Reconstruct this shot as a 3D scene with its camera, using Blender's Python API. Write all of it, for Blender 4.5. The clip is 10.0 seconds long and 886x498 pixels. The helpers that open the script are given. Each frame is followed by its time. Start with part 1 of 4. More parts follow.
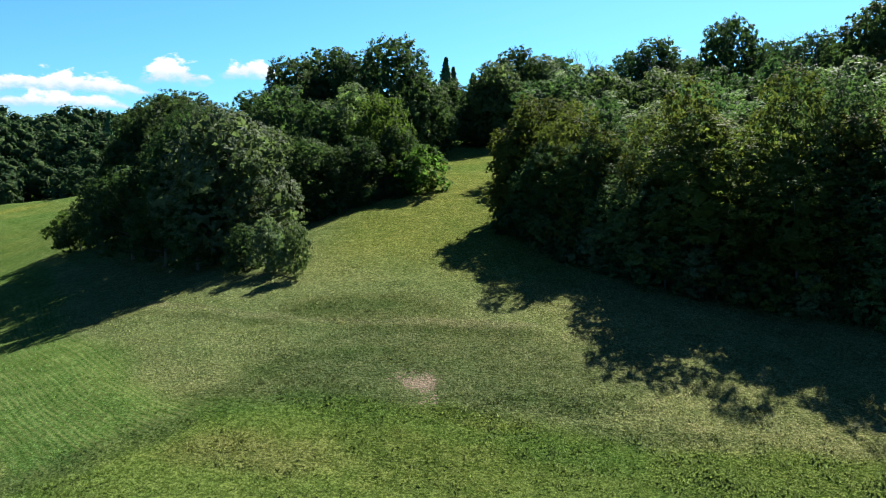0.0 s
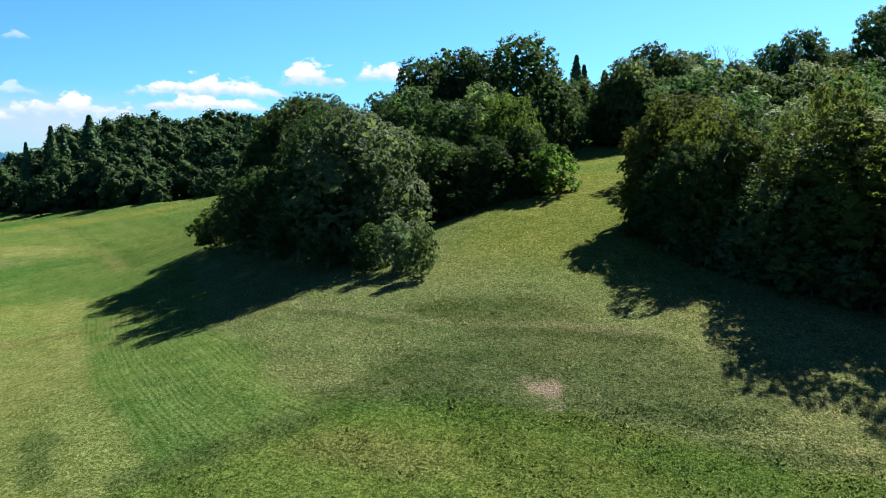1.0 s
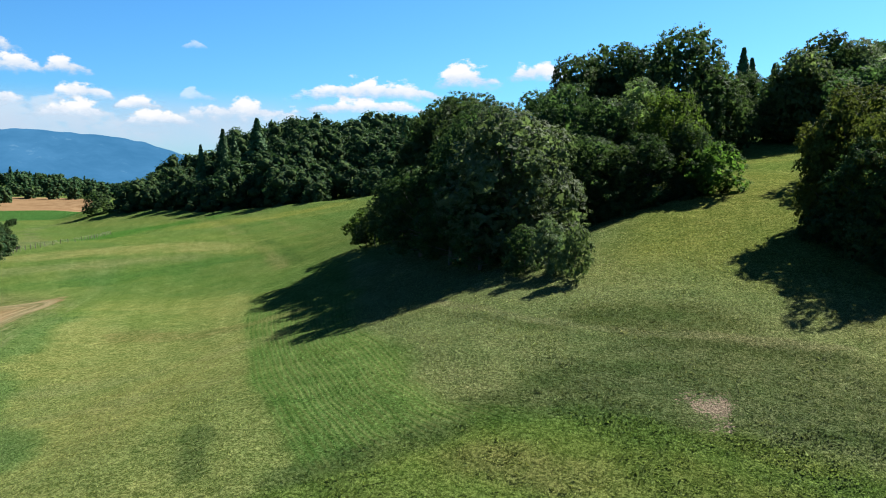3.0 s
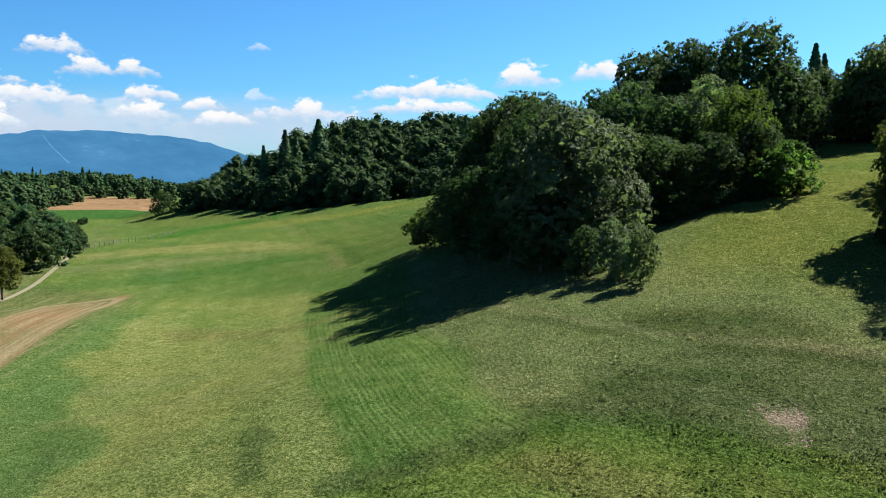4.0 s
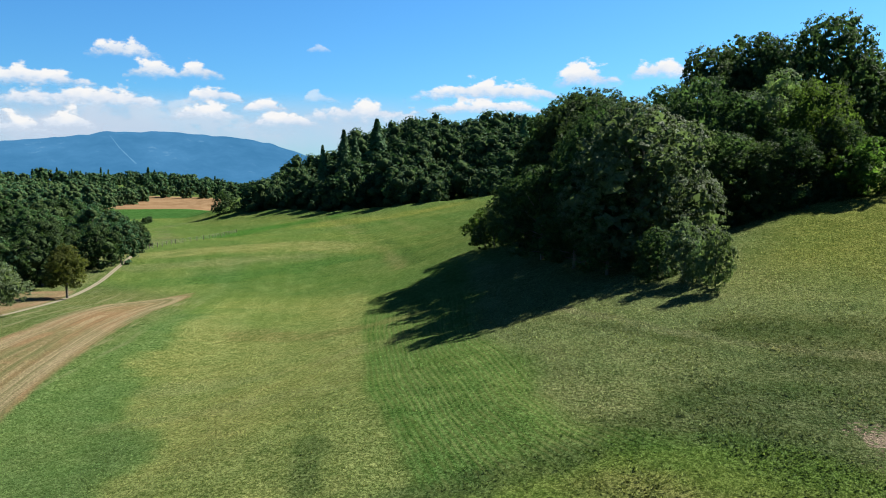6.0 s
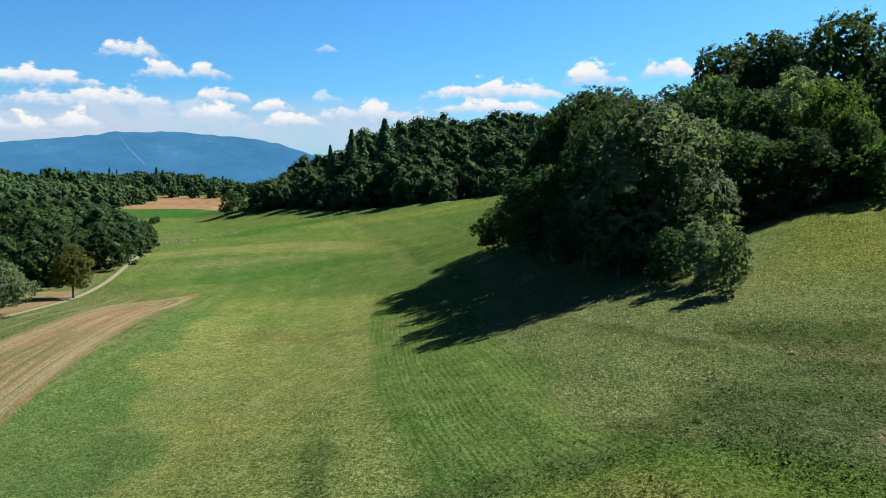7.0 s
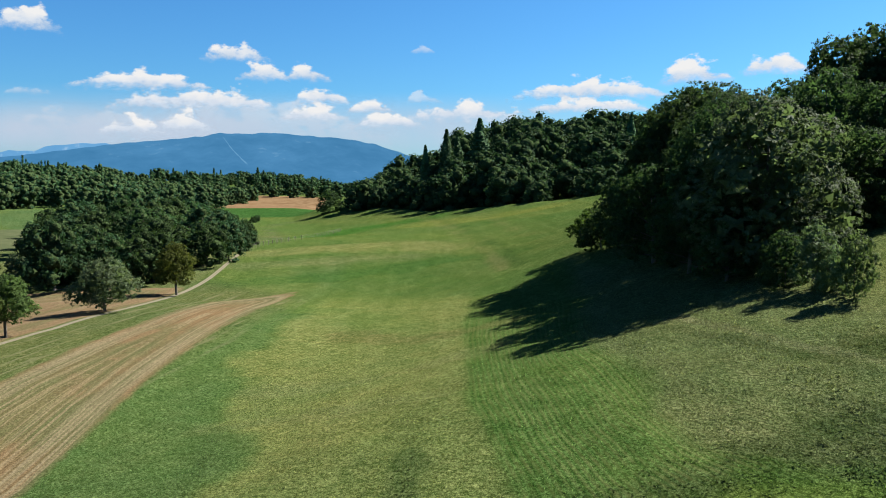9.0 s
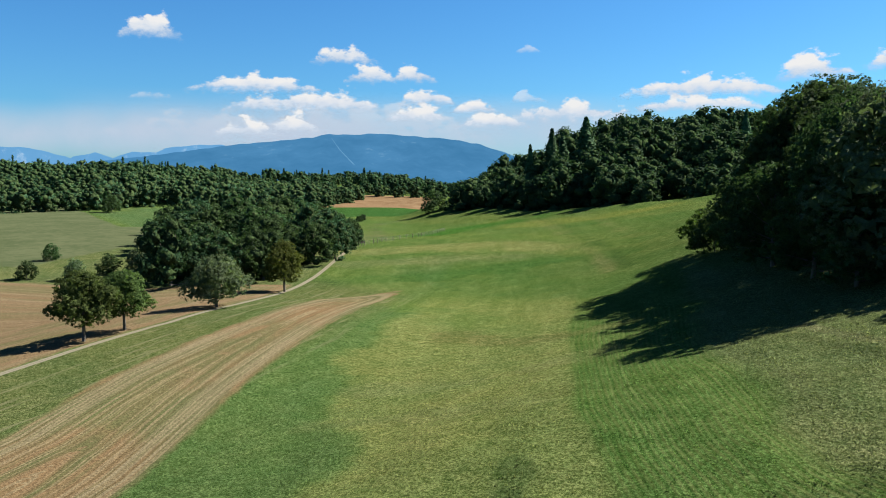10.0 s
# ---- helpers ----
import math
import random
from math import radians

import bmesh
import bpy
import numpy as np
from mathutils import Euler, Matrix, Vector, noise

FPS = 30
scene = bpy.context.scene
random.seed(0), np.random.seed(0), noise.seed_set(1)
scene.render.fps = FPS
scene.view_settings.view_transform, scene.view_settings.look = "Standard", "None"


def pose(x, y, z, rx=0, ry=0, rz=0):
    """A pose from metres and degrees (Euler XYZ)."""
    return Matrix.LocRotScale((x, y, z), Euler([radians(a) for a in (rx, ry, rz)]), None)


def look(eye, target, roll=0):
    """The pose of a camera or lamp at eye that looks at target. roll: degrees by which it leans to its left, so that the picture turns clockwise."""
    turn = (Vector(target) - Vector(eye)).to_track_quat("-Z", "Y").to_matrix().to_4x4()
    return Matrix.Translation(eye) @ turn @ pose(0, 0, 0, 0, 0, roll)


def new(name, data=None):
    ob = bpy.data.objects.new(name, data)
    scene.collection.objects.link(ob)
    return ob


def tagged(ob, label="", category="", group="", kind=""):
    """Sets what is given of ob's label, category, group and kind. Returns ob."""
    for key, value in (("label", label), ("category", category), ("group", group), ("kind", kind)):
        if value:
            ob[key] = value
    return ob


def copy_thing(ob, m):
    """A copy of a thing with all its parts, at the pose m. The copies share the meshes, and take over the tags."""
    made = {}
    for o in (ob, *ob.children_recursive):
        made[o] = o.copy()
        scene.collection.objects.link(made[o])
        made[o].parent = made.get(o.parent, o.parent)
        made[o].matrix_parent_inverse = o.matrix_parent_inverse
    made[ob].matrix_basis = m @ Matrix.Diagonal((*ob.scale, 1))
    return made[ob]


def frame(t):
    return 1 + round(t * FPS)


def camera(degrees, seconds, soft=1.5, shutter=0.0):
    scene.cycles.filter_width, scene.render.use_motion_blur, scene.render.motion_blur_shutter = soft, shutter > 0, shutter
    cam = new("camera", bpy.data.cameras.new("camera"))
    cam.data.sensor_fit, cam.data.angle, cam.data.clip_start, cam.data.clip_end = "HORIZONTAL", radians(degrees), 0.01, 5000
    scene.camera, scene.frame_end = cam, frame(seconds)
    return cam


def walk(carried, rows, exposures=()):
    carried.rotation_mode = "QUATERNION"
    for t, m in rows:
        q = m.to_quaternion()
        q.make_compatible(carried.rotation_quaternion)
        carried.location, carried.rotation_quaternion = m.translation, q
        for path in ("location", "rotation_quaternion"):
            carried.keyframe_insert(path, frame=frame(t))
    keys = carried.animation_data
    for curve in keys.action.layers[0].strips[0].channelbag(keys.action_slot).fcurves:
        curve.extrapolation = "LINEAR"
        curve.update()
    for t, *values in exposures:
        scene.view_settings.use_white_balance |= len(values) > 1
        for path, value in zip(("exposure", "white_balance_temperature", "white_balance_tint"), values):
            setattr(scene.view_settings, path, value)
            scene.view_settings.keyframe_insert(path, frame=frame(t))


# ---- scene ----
# the walk: seconds, place of the eye, turn to the left
cam = camera(55.81, 10.0, soft=1.0)
EYE, PITCH = 40.0, -4.69
ROWS = [
    (0.0, -0.00, -0.00, -0.00, 0.00),
    (0.5, 0.00, 0.54, 0.00, 4.58),
    (1.0, -0.04, 1.14, -0.00, 8.73),
    (1.5, -0.11, 1.71, -0.02, 11.97),
    (2.0, -0.16, 2.24, 0.03, 14.63),
    (2.5, -0.38, 2.80, -0.01, 16.98),
    (4.0, -1.13, 4.37, 0.02, 23.20),
    (4.5, -1.49, 4.99, 0.01, 25.09),
    (5.0, -1.90, 5.63, -0.02, 26.68),
    (5.1, -1.98, 5.74, -0.03, 26.93),
    (5.5, -2.30, 6.17, -0.05, 26.96),
    (7.0, -3.35, 7.74, -0.12, 27.63),
    (7.5, -3.72, 8.26, -0.15, 27.75),
    (8.0, -4.07, 8.65, -0.17, 27.84),
    (8.2, -4.19, 8.85, -0.17, 28.59),
    (8.5, -4.36, 9.14, -0.18, 30.36),
    (9.0, -4.61, 9.53, -0.16, 34.06),
    (9.5, -4.93, 10.09, -0.22, 37.90),
    (10.0, -5.67, 10.63, -0.30, 41.14),
]
walk(cam, [(t, pose(x, y, EYE + z, 90 + PITCH, 0, yaw)) for t, x, y, z, yaw in ROWS],
     exposures=((0.0, 2.42), (3.0, 2.24), (7.0, 2.11), (10.0, 2.02)))

# ---- light: late-summer sun ahead and to the right, blue sky ----
SUN_AZ, SUN_EL = radians(27.8), radians(41.8)
world = bpy.data.worlds.new("sky")
scene.world = world
world.use_nodes = True
wn = world.node_tree
sky = wn.nodes.new("ShaderNodeTexSky")
sky.sky_type, sky.sun_disc = "NISHITA", False
sky.sun_elevation, sky.sun_rotation = SUN_EL, SUN_AZ
sky.altitude, sky.air_density, sky.dust_density, sky.ozone_density = 400, 1.0, 0.8, 3.0
wn.nodes["Background"].inputs["Strength"].default_value = 0.053
deep = wn.nodes.new("ShaderNodeHueSaturation")
deep.inputs["Saturation"].default_value = 1.12
wn.links.new(sky.outputs[0], deep.inputs["Color"])
clear = wn.nodes.new("ShaderNodeMix")
clear.data_type, clear.blend_type = "RGBA", "MULTIPLY"
clear.inputs[0].default_value, clear.inputs[7].default_value = 1.0, (0.240, 0.492, 0.668, 1)
wn.links.new(deep.outputs[0], clear.inputs[6])
wn.links.new(clear.outputs[2], wn.nodes["Background"].inputs["Color"])
sun = new("sun", bpy.data.lights.new("sun", "SUN"))
sun.data.energy, sun.data.angle, sun.data.color = 5.0, radians(0.53), (1.0, 0.97, 0.88)
sun.matrix_world = look((math.sin(SUN_AZ) * math.cos(SUN_EL), math.cos(SUN_AZ) * math.cos(SUN_EL), math.sin(SUN_EL)), (0, 0, 0))


# ---- materials ----
def material(name):
    m = bpy.data.materials.new(name)
    m.use_nodes = True
    return m, m.node_tree.nodes, m.node_tree.links, m.node_tree.nodes["Principled BSDF"]


def node(nodes, kind, **values):
    n = nodes.new("ShaderNode" + kind)
    for key, value in values.items():
        n.inputs[key].default_value = value
    return n


def ramp(nodes, links, source, stops):
    r = nodes.new("ShaderNodeValToRGB")
    while len(r.color_ramp.elements) < len(stops):
        r.color_ramp.elements.new(0.5)
    for e, (at, colour) in zip(r.color_ramp.elements, stops):
        e.position, e.color = at, (*colour, 1)
    links.new(source, r.inputs[0])
    return r.outputs[0]


def mix(nodes, links, factor, a, b, blend="MIX"):
    n = nodes.new("ShaderNodeMix")
    n.data_type, n.blend_type = "RGBA", blend
    for socket, value in ((n.inputs[0], factor), (n.inputs[6], a), (n.inputs[7], b)):
        if isinstance(value, bpy.types.NodeSocket):
            links.new(value, socket)
        else:
            socket.default_value = value if isinstance(value, float) else (*value, 1)
    return n.outputs[2]


def calc(nodes, links, op, a, b=0.0, c=0.0):
    n = nodes.new("ShaderNodeMath")
    n.operation = op
    for i, value in enumerate((a, b, c)):
        if isinstance(value, bpy.types.NodeSocket):
            links.new(value, n.inputs[i])
        else:
            n.inputs[i].default_value = value
    return n.outputs[0]


def foliage(name, dark, mid, light, glow=0.46, gloss=0.03):
    """Leaves: colour varies leaf by leaf and tree by tree, some sunlight passes through."""
    m, n, l, b = material(name)
    geo, info = n.new("ShaderNodeNewGeometry"), n.new("ShaderNodeObjectInfo")
    no = node(n, "TexNoise", Scale=1.9, Detail=5.0, Roughness=0.75)
    l.new(geo.outputs["Position"], no.inputs["Vector"])
    vary = calc(n, l, "ADD", calc(n, l, "MULTIPLY", geo.outputs["Random Per Island"], 0.5), calc(n, l, "MULTIPLY_ADD", no.outputs[0], 1.6, -0.55))
    bump = node(n, "Bump", Strength=0.6, Distance=0.3)
    l.new(no.outputs[0], bump.inputs["Height"])
    l.new(bump.outputs[0], b.inputs["Normal"])
    colour = ramp(n, l, vary, ((0.0, dark), (0.55, mid), (1.0, light)))
    hue = node(n, "HueSaturation", Saturation=1.0)
    l.new(colour, hue.inputs["Color"])
    stand = node(n, "TexNoise", Scale=0.10, Detail=1.0)
    l.new(geo.outputs["Position"], stand.inputs["Vector"])
    tone = calc(n, l, "MULTIPLY_ADD", stand.outputs[0], 1.1, 0.45)
    l.new(calc(n, l, "MULTIPLY", tone, calc(n, l, "MULTIPLY_ADD", info.outputs["Random"], 0.4, 0.80)), hue.inputs["Value"])
    l.new(calc(n, l, "MULTIPLY_ADD", info.outputs["Random"], 0.04, 0.48), hue.inputs["Hue"])
    l.new(hue.outputs[0], b.inputs["Base Color"])
    b.inputs["Roughness"].default_value = 0.68
    b.inputs["Specular IOR Level"].default_value = gloss
    tr = n.new("ShaderNodeBsdfTranslucent")
    l.new(mix(n, l, 1.0, hue.outputs[0], (1.05, 1.15, 0.72), "MULTIPLY"), tr.inputs[0])
    ms = n.new("ShaderNodeMixShader")
    ms.inputs[0].default_value = glow
    l.new(b.outputs[0], ms.inputs[1])
    l.new(tr.outputs[0], ms.inputs[2])
    l.new(ms.outputs[0], n["Material Output"].inputs[0])
    return m


LEAF = foliage("leaf_broad", (0.017, 0.033, 0.014), (0.034, 0.061, 0.022), (0.066, 0.102, 0.044))
LEAF_PALE = foliage("leaf_pale", (0.038, 0.063, 0.024), (0.069, 0.103, 0.039), (0.125, 0.161, 0.076), gloss=0.04)
LEAF_FRESH = foliage("leaf_fresh", (0.026, 0.051, 0.011), (0.049, 0.083, 0.017), (0.079, 0.119, 0.029), 0.55)
LEAF_YELLOW = foliage("leaf_yellowing", (0.030, 0.041, 0.010), (0.058, 0.071, 0.017), (0.099, 0.104, 0.025))
# silvery leaves, made paler: the copse's sunlit sheen put into the colour
LEAF_SILVER_SHEEN = foliage("leaf_silver_sheen", (0.045, 0.063, 0.030), (0.070, 0.101, 0.048), (0.111, 0.145, 0.081), 0.45, 0.08)
# cooler green than LEAF: some distance haze put into the colour
LEAF_FAR = foliage("leaf_far_haze", (0.014, 0.033, 0.016), (0.027, 0.059, 0.027), (0.055, 0.099, 0.042), 0.36)
LEAF_WILLOW = foliage("leaf_willow", (0.052, 0.078, 0.036), (0.088, 0.124, 0.060), (0.140, 0.178, 0.100), gloss=0.08)
LEAF_ASH = foliage("leaf_ash", (0.026, 0.042, 0.013), (0.050, 0.074, 0.023), (0.086, 0.116, 0.040))
NEEDLE = foliage("needle", (0.022, 0.046, 0.026), (0.039, 0.083, 0.033), (0.069, 0.118, 0.051), 0.1)


def bark_material():
    m, n, l, b = material("bark")
    no = node(n, "TexNoise", Scale=9.0, Detail=5.0)
    l.new(ramp(n, l, no.outputs[0], ((0.3, (0.030, 0.025, 0.019)), (0.7, (0.095, 0.080, 0.064)))), b.inputs["Base Color"])
    b.inputs["Roughness"].default_value = 0.9
    bump = node(n, "Bump", Strength=0.6, Distance=0.05)
    l.new(no.outputs[0], bump.inputs["Height"])
    l.new(bump.outputs[0], b.inputs["Normal"])
    return m


BARK = bark_material()


# inside of the far crowns: the shade there is put into its dark green
def crown_shade_material():
    m, n, l, b = material("inner_shade")
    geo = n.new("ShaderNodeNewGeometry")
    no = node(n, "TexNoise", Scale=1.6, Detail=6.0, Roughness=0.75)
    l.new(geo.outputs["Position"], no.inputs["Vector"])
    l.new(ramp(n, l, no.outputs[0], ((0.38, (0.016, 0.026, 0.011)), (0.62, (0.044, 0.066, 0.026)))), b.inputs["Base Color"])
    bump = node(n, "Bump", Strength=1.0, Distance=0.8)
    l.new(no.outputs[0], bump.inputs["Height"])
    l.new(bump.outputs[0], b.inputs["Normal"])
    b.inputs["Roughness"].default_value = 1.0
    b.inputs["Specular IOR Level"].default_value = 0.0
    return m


CROWN_SHADE = crown_shade_material()


# ---- the land: one sheet of hills ----
NEAR = [-2.6, -5.6, 0.2, -0.7, 1.5, 0.5, 1.3, 5.3, 4.0, -5.4, -2.5, -2.7, -1.1, -7.1, -3.9, 0.5, 1.3, 2.5, 1.1, 7.2, 1.7, 0.9, -0.4, 5.2, -7.8, 0.7, 0.7, 5.7, -0.4, -0.8, -2.0, 3.0, -2.7, 0.3, 1.6, 1.3, 0.8, 4.3, 1.2, 1.0, 0.6, 1.6, -4.4, -2.2, 0.9, 2.9, -0.3, -0.0]
FAR = [-3.7, 1.0, 3.2, 2.0, 6.5, 3.0, 0.4, -6.2, -9.2, -5.1, 6.3, -10.9, 11.1, 14.3, 5.9, -0.2, -3.5, 14.8, 10.1, 20.6, -1.3, 5.9, 2.2, -0.0, 7.1, 12.1, 12.5, 11.0, 20.9, 9.3, 7.3, 8.6, 9.7, 9.2, 3.4, 3.0, 9.6, 13.4, 5.0, 0.6]


def smooth(a, b, x):
    u = np.clip((x - a) / (b - a), 0, 1)
    return u * u * (3 - 2 * u)


def to_line(x, y, points):
    """Distance to a bent line, and the signed side of it (right of its run is plus)."""
    best, side = np.full(x.shape, 1e9), np.zeros(x.shape)
    for (ax, ay), (bx, by) in zip(points, points[1:]):
        ex, ey = bx - ax, by - ay
        t = np.clip(((x - ax) * ex + (y - ay) * ey) / (ex * ex + ey * ey), 0, 1)
        d = np.hypot(x - ax - t * ex, y - ay - t * ey)
        s = np.sign((x - ax) * ey - (y - ay) * ex)
        near = d < best
        best, side = np.where(near, d, best), np.where(near, s, side)
    return best, side


def inside(x, y, points):
    """Signed distance to an outline, plus inside it."""
    odd = np.zeros(x.shape, bool)
    for (ax, ay), (bx, by) in zip(points, points[1:] + points[:1]):
        cross = (ay > y) != (by > y)
        with np.errstate(divide="ignore", invalid="ignore"):
            odd ^= cross & (x < (bx - ax) * (y - ay) / (by - ay if by != ay else 1e-9) + ax)
    d, _ = to_line(x, y, points + points[:1])
    return np.where(odd, d, -d)


HILL_WOOD = [(-262, 303), (-241, 306), (-196, 284), (-171, 282), (-149, 278), (-117, 265), (-60, 290), (-60, 470), (-200, 520), (-310, 480), (-300, 380)]
WAVES = [(random.Random(k).uniform(2.6, 9), random.Random(k + 50).uniform(0, math.pi), random.Random(k + 99).uniform(0, 6.3)) for k in range(22)]


def land(x, y):
    """Height of the ground: a plain with broad and narrow swells."""
    x, y = np.asarray(x, float), np.asarray(y, float)
    z = np.full(x.shape, 20.5)
    for i, k in enumerate(NEAR):
        z += k * np.exp(-((x + 130 - 35 * (i // 6)) ** 2 + (y - 15 - 35 * (i % 6)) ** 2) / 1800)
    for i, k in enumerate(FAR):
        z += k * np.exp(-((x + 450 - 90 * (i // 5)) ** 2 + (y - 190 - 90 * (i % 5)) ** 2) / 11250)
    dist, az = np.hypot(x, y), np.degrees(np.arctan2(x, y))
    z = 20.5 + (z - 20.5) * (1 - smooth(-41.5, -44.5, az) * smooth(300, 360, dist))
    back = inside(x, y, HILL_WOOD)
    z = z - 3.5 * smooth(0, 9, back) * smooth(45, 20, back)
    z += 14 * smooth(930, 1080, dist) * smooth(-40, -46, az) * smooth(-60, -54, az)
    z += (16 + 9 * smooth(-56, -61, az)) * smooth(480, 1000, dist) * smooth(-50, -58, az) * smooth(-150, -110, az)
    near = np.exp(-((x + 10) ** 2 + (y - 60) ** 2) / 5000)
    for wave, turn, ph in WAVES:
        z = z + near * 0.0022 * wave * np.sin((x * math.cos(turn) + y * math.sin(turn)) * 6.283 / wave + ph)
    return z


def ground_at(x, y):
    return float(land(np.array([x]), np.array([y]))[0])


EDGE = [(-75, 122), (-62, 100), (-51, 82), (-33.4, 55.4), (-26.2, 46.5), (-21.4, 41.2), (-5, 20)]
BEND = [(-58, 122), (-44, 96), (-36, 79), (-30, 68), (-24, 60), (-20, 54), (-16.5, 50.8), (-12, 48.5), (10, 44)]
ROUGH_LINE = [(-40, 20), (-24, 38), (-19.2, 43.8), (-14.5, 48.4), (-9, 50.6), (-5.8, 51), (3.9, 49.2), (15.4, 47.8), (40, 46)]
STUBBLE = [(-114, 123.4), (-90.2, 88), (-80.8, 72.4), (-74.6, 62), (-68.8, 53.3), (-62.1, 45.2), (-55.5, 37.7), (-44, 22), (-62, 16),
           (-72.5, 35.5), (-77.7, 42.2), (-83, 50.1), (-89, 62.7), (-94, 74), (-108.7, 97.7)]
TRACK = [(-80, 15), (-90.8, 42.6), (-95.4, 53.6), (-100.1, 66.4), (-109.2, 83), (-122.4, 101.6), (-136.1, 121), (-150, 139.4), (-163, 156)]
FIELD_TAN = [(-80.9, 15), (-91.7, 42.6), (-96.3, 53.6), (-101, 66.4), (-110.1, 83), (-123.3, 101.6), (-130, 110), (-136, 103.4), (-148, 89.1), (-168, 80), (-185, 70), (-170, 10)]
FIELD_MEADOW = [(-240, 150), (-478, 241), (-492, 292), (-400, 335), (-300, 235)]
FIELD_PALE = [(-190, 86), (-212, 124), (-240, 147), (-478, 239), (-560, 250), (-560, 120), (-400, 50), (-230, 40)]
FIELD_BROWN = [(-470, 395), (-405, 455), (-640, 720), (-740, 640)]
FIELD_GREEN = [(-345, 300), (-300, 342), (-405, 455), (-470, 395)]


def grass_colour(x, y):
    """Grass of different growth and cut, zone by zone, with some sheen in its colour."""
    wob = 1.2 * np.sin(x * 0.31 + 1.7 * np.sin(y * 0.17)) + 1.0 * np.sin(y * 0.37 + 1.3 * np.sin(x * 0.23)) + 0.6 * np.sin(x * 1.1 + 2 * np.sin(y * 0.9))
    col = np.tile(np.array([0.104, 0.172, 0.030]), (len(x), 1))

    def zone(mask, colour):
        nonlocal col
        col = col * (1 - mask[:, None]) + np.array(colour) * mask[:, None]

    edge, side = to_line(x, y, EDGE)
    s = edge * -side
    left, lside = to_line(x, y, [(-118, 140), (-84.8, 93.2), (-70.5, 69.6), (-61.7, 59.2), (-44.5, 46.5), (-36, 30)])
    u = left * -lside
    bend, bside = to_line(x, y, BEND)
    c = bend * -bside
    zone(smooth(-1.5, 1.5, u + wob * 0.8) * smooth(0.6, -0.6, s + wob * 0.12) * smooth(125, 100, y), (0.178, 0.222, 0.046))
    zone(0.55 * smooth(-0.2, 0.8, np.sin(0.16 * x + 0.5 * np.sin(0.13 * y)) + wob * 0.2) * smooth(0, 3, u) * smooth(0, -2, s) * smooth(100, 85, y), (0.160, 0.210, 0.042))
    zone(smooth(2, -2, u + wob * 0.8) * smooth(-140, -120, x), (0.098, 0.168, 0.034))
    zone(smooth(-0.4, 0.4, s + wob * 0.10) * smooth(125, 100, y), (0.094, 0.174, 0.029))
    # right-hand zones, down to the standing grass, hold sunward sheen in their colour
    zone(smooth(-1.2, 1.2, c + wob * 0.4) * smooth(150, 110, y), (0.150, 0.198, 0.050))
    zone(0.9 * smooth(66, 88, y + 0.4 * x) * smooth(-18, -8, x) * smooth(170, 150, y), (0.150, 0.192, 0.030))
    rough, rside = to_line(x, y, ROUGH_LINE)
    r = rough * rside
    # palest zone, towards the sun: pale grass with sheen put into its colour
    zone(0.85 * smooth(7, 15, x + wob) * smooth(95, 70, y), (0.205, 0.232, 0.060))
    hump = np.hypot((x + 1) / 13, (y - 56) / 7.5)
    zone(0.85 * smooth(1.25, 0.7, hump + wob * 0.07), (0.096, 0.130, 0.034))
    zone(0.7 * smooth(1.2, 0.4, np.hypot((x + 7) / 8, (y - 66) / 5) + wob * 0.1), (0.080, 0.104, 0.024))
    zone(smooth(-0.8, 0.8, r + wob * 0.4), (0.108, 0.168, 0.025))
    zone(0.5 * smooth(0.1, 0.9, np.sin(x * 0.21 + 1.2) + wob * 0.25) * smooth(-0.5, 1.5, r), (0.102, 0.150, 0.024))
    zone(0.6 * smooth(1.0, 0.3, np.hypot((x + 9) / 7, (y - 44) / 2.2) + wob * 0.15), (0.165, 0.185, 0.040))
    for px, py, rx, ry in ((6, 51.8, 5.5, 1.3), (-13, 49.4, 3.2, 1.1), (-17, 46.4, 2.2, 1.6), (-20.5, 42, 2, 2), (-7, 51, 4, 1), (-7.5, 66.5, 5, 2.2), (14, 48.6, 7, 0.8)):
        grain = np.sin(x * 3.1 + 2 * np.sin(y * 2.3)) * np.sin(y * 3.7 + 2 * np.sin(x * 1.9))
        zone(0.5 * smooth(1.3, 0.3, np.hypot((x - px) / rx, (y - py) / ry) + 0.45 * grain + wob * 0.1), (0.052, 0.098, 0.020))
    far = smooth(100, 125, np.hypot(x, y))
    band = 0.105 * y + 0.040 * x + wob * 0.06
    zone(0.35 * smooth(0.0, 0.5, np.sin(band) + wob * 0.08) * far, (0.165, 0.212, 0.036))
    zone(0.3 * smooth(0.5, 0.9, np.sin(band * 1.7 + 2.2) + wob * 0.08) * far, (0.078, 0.162, 0.024))
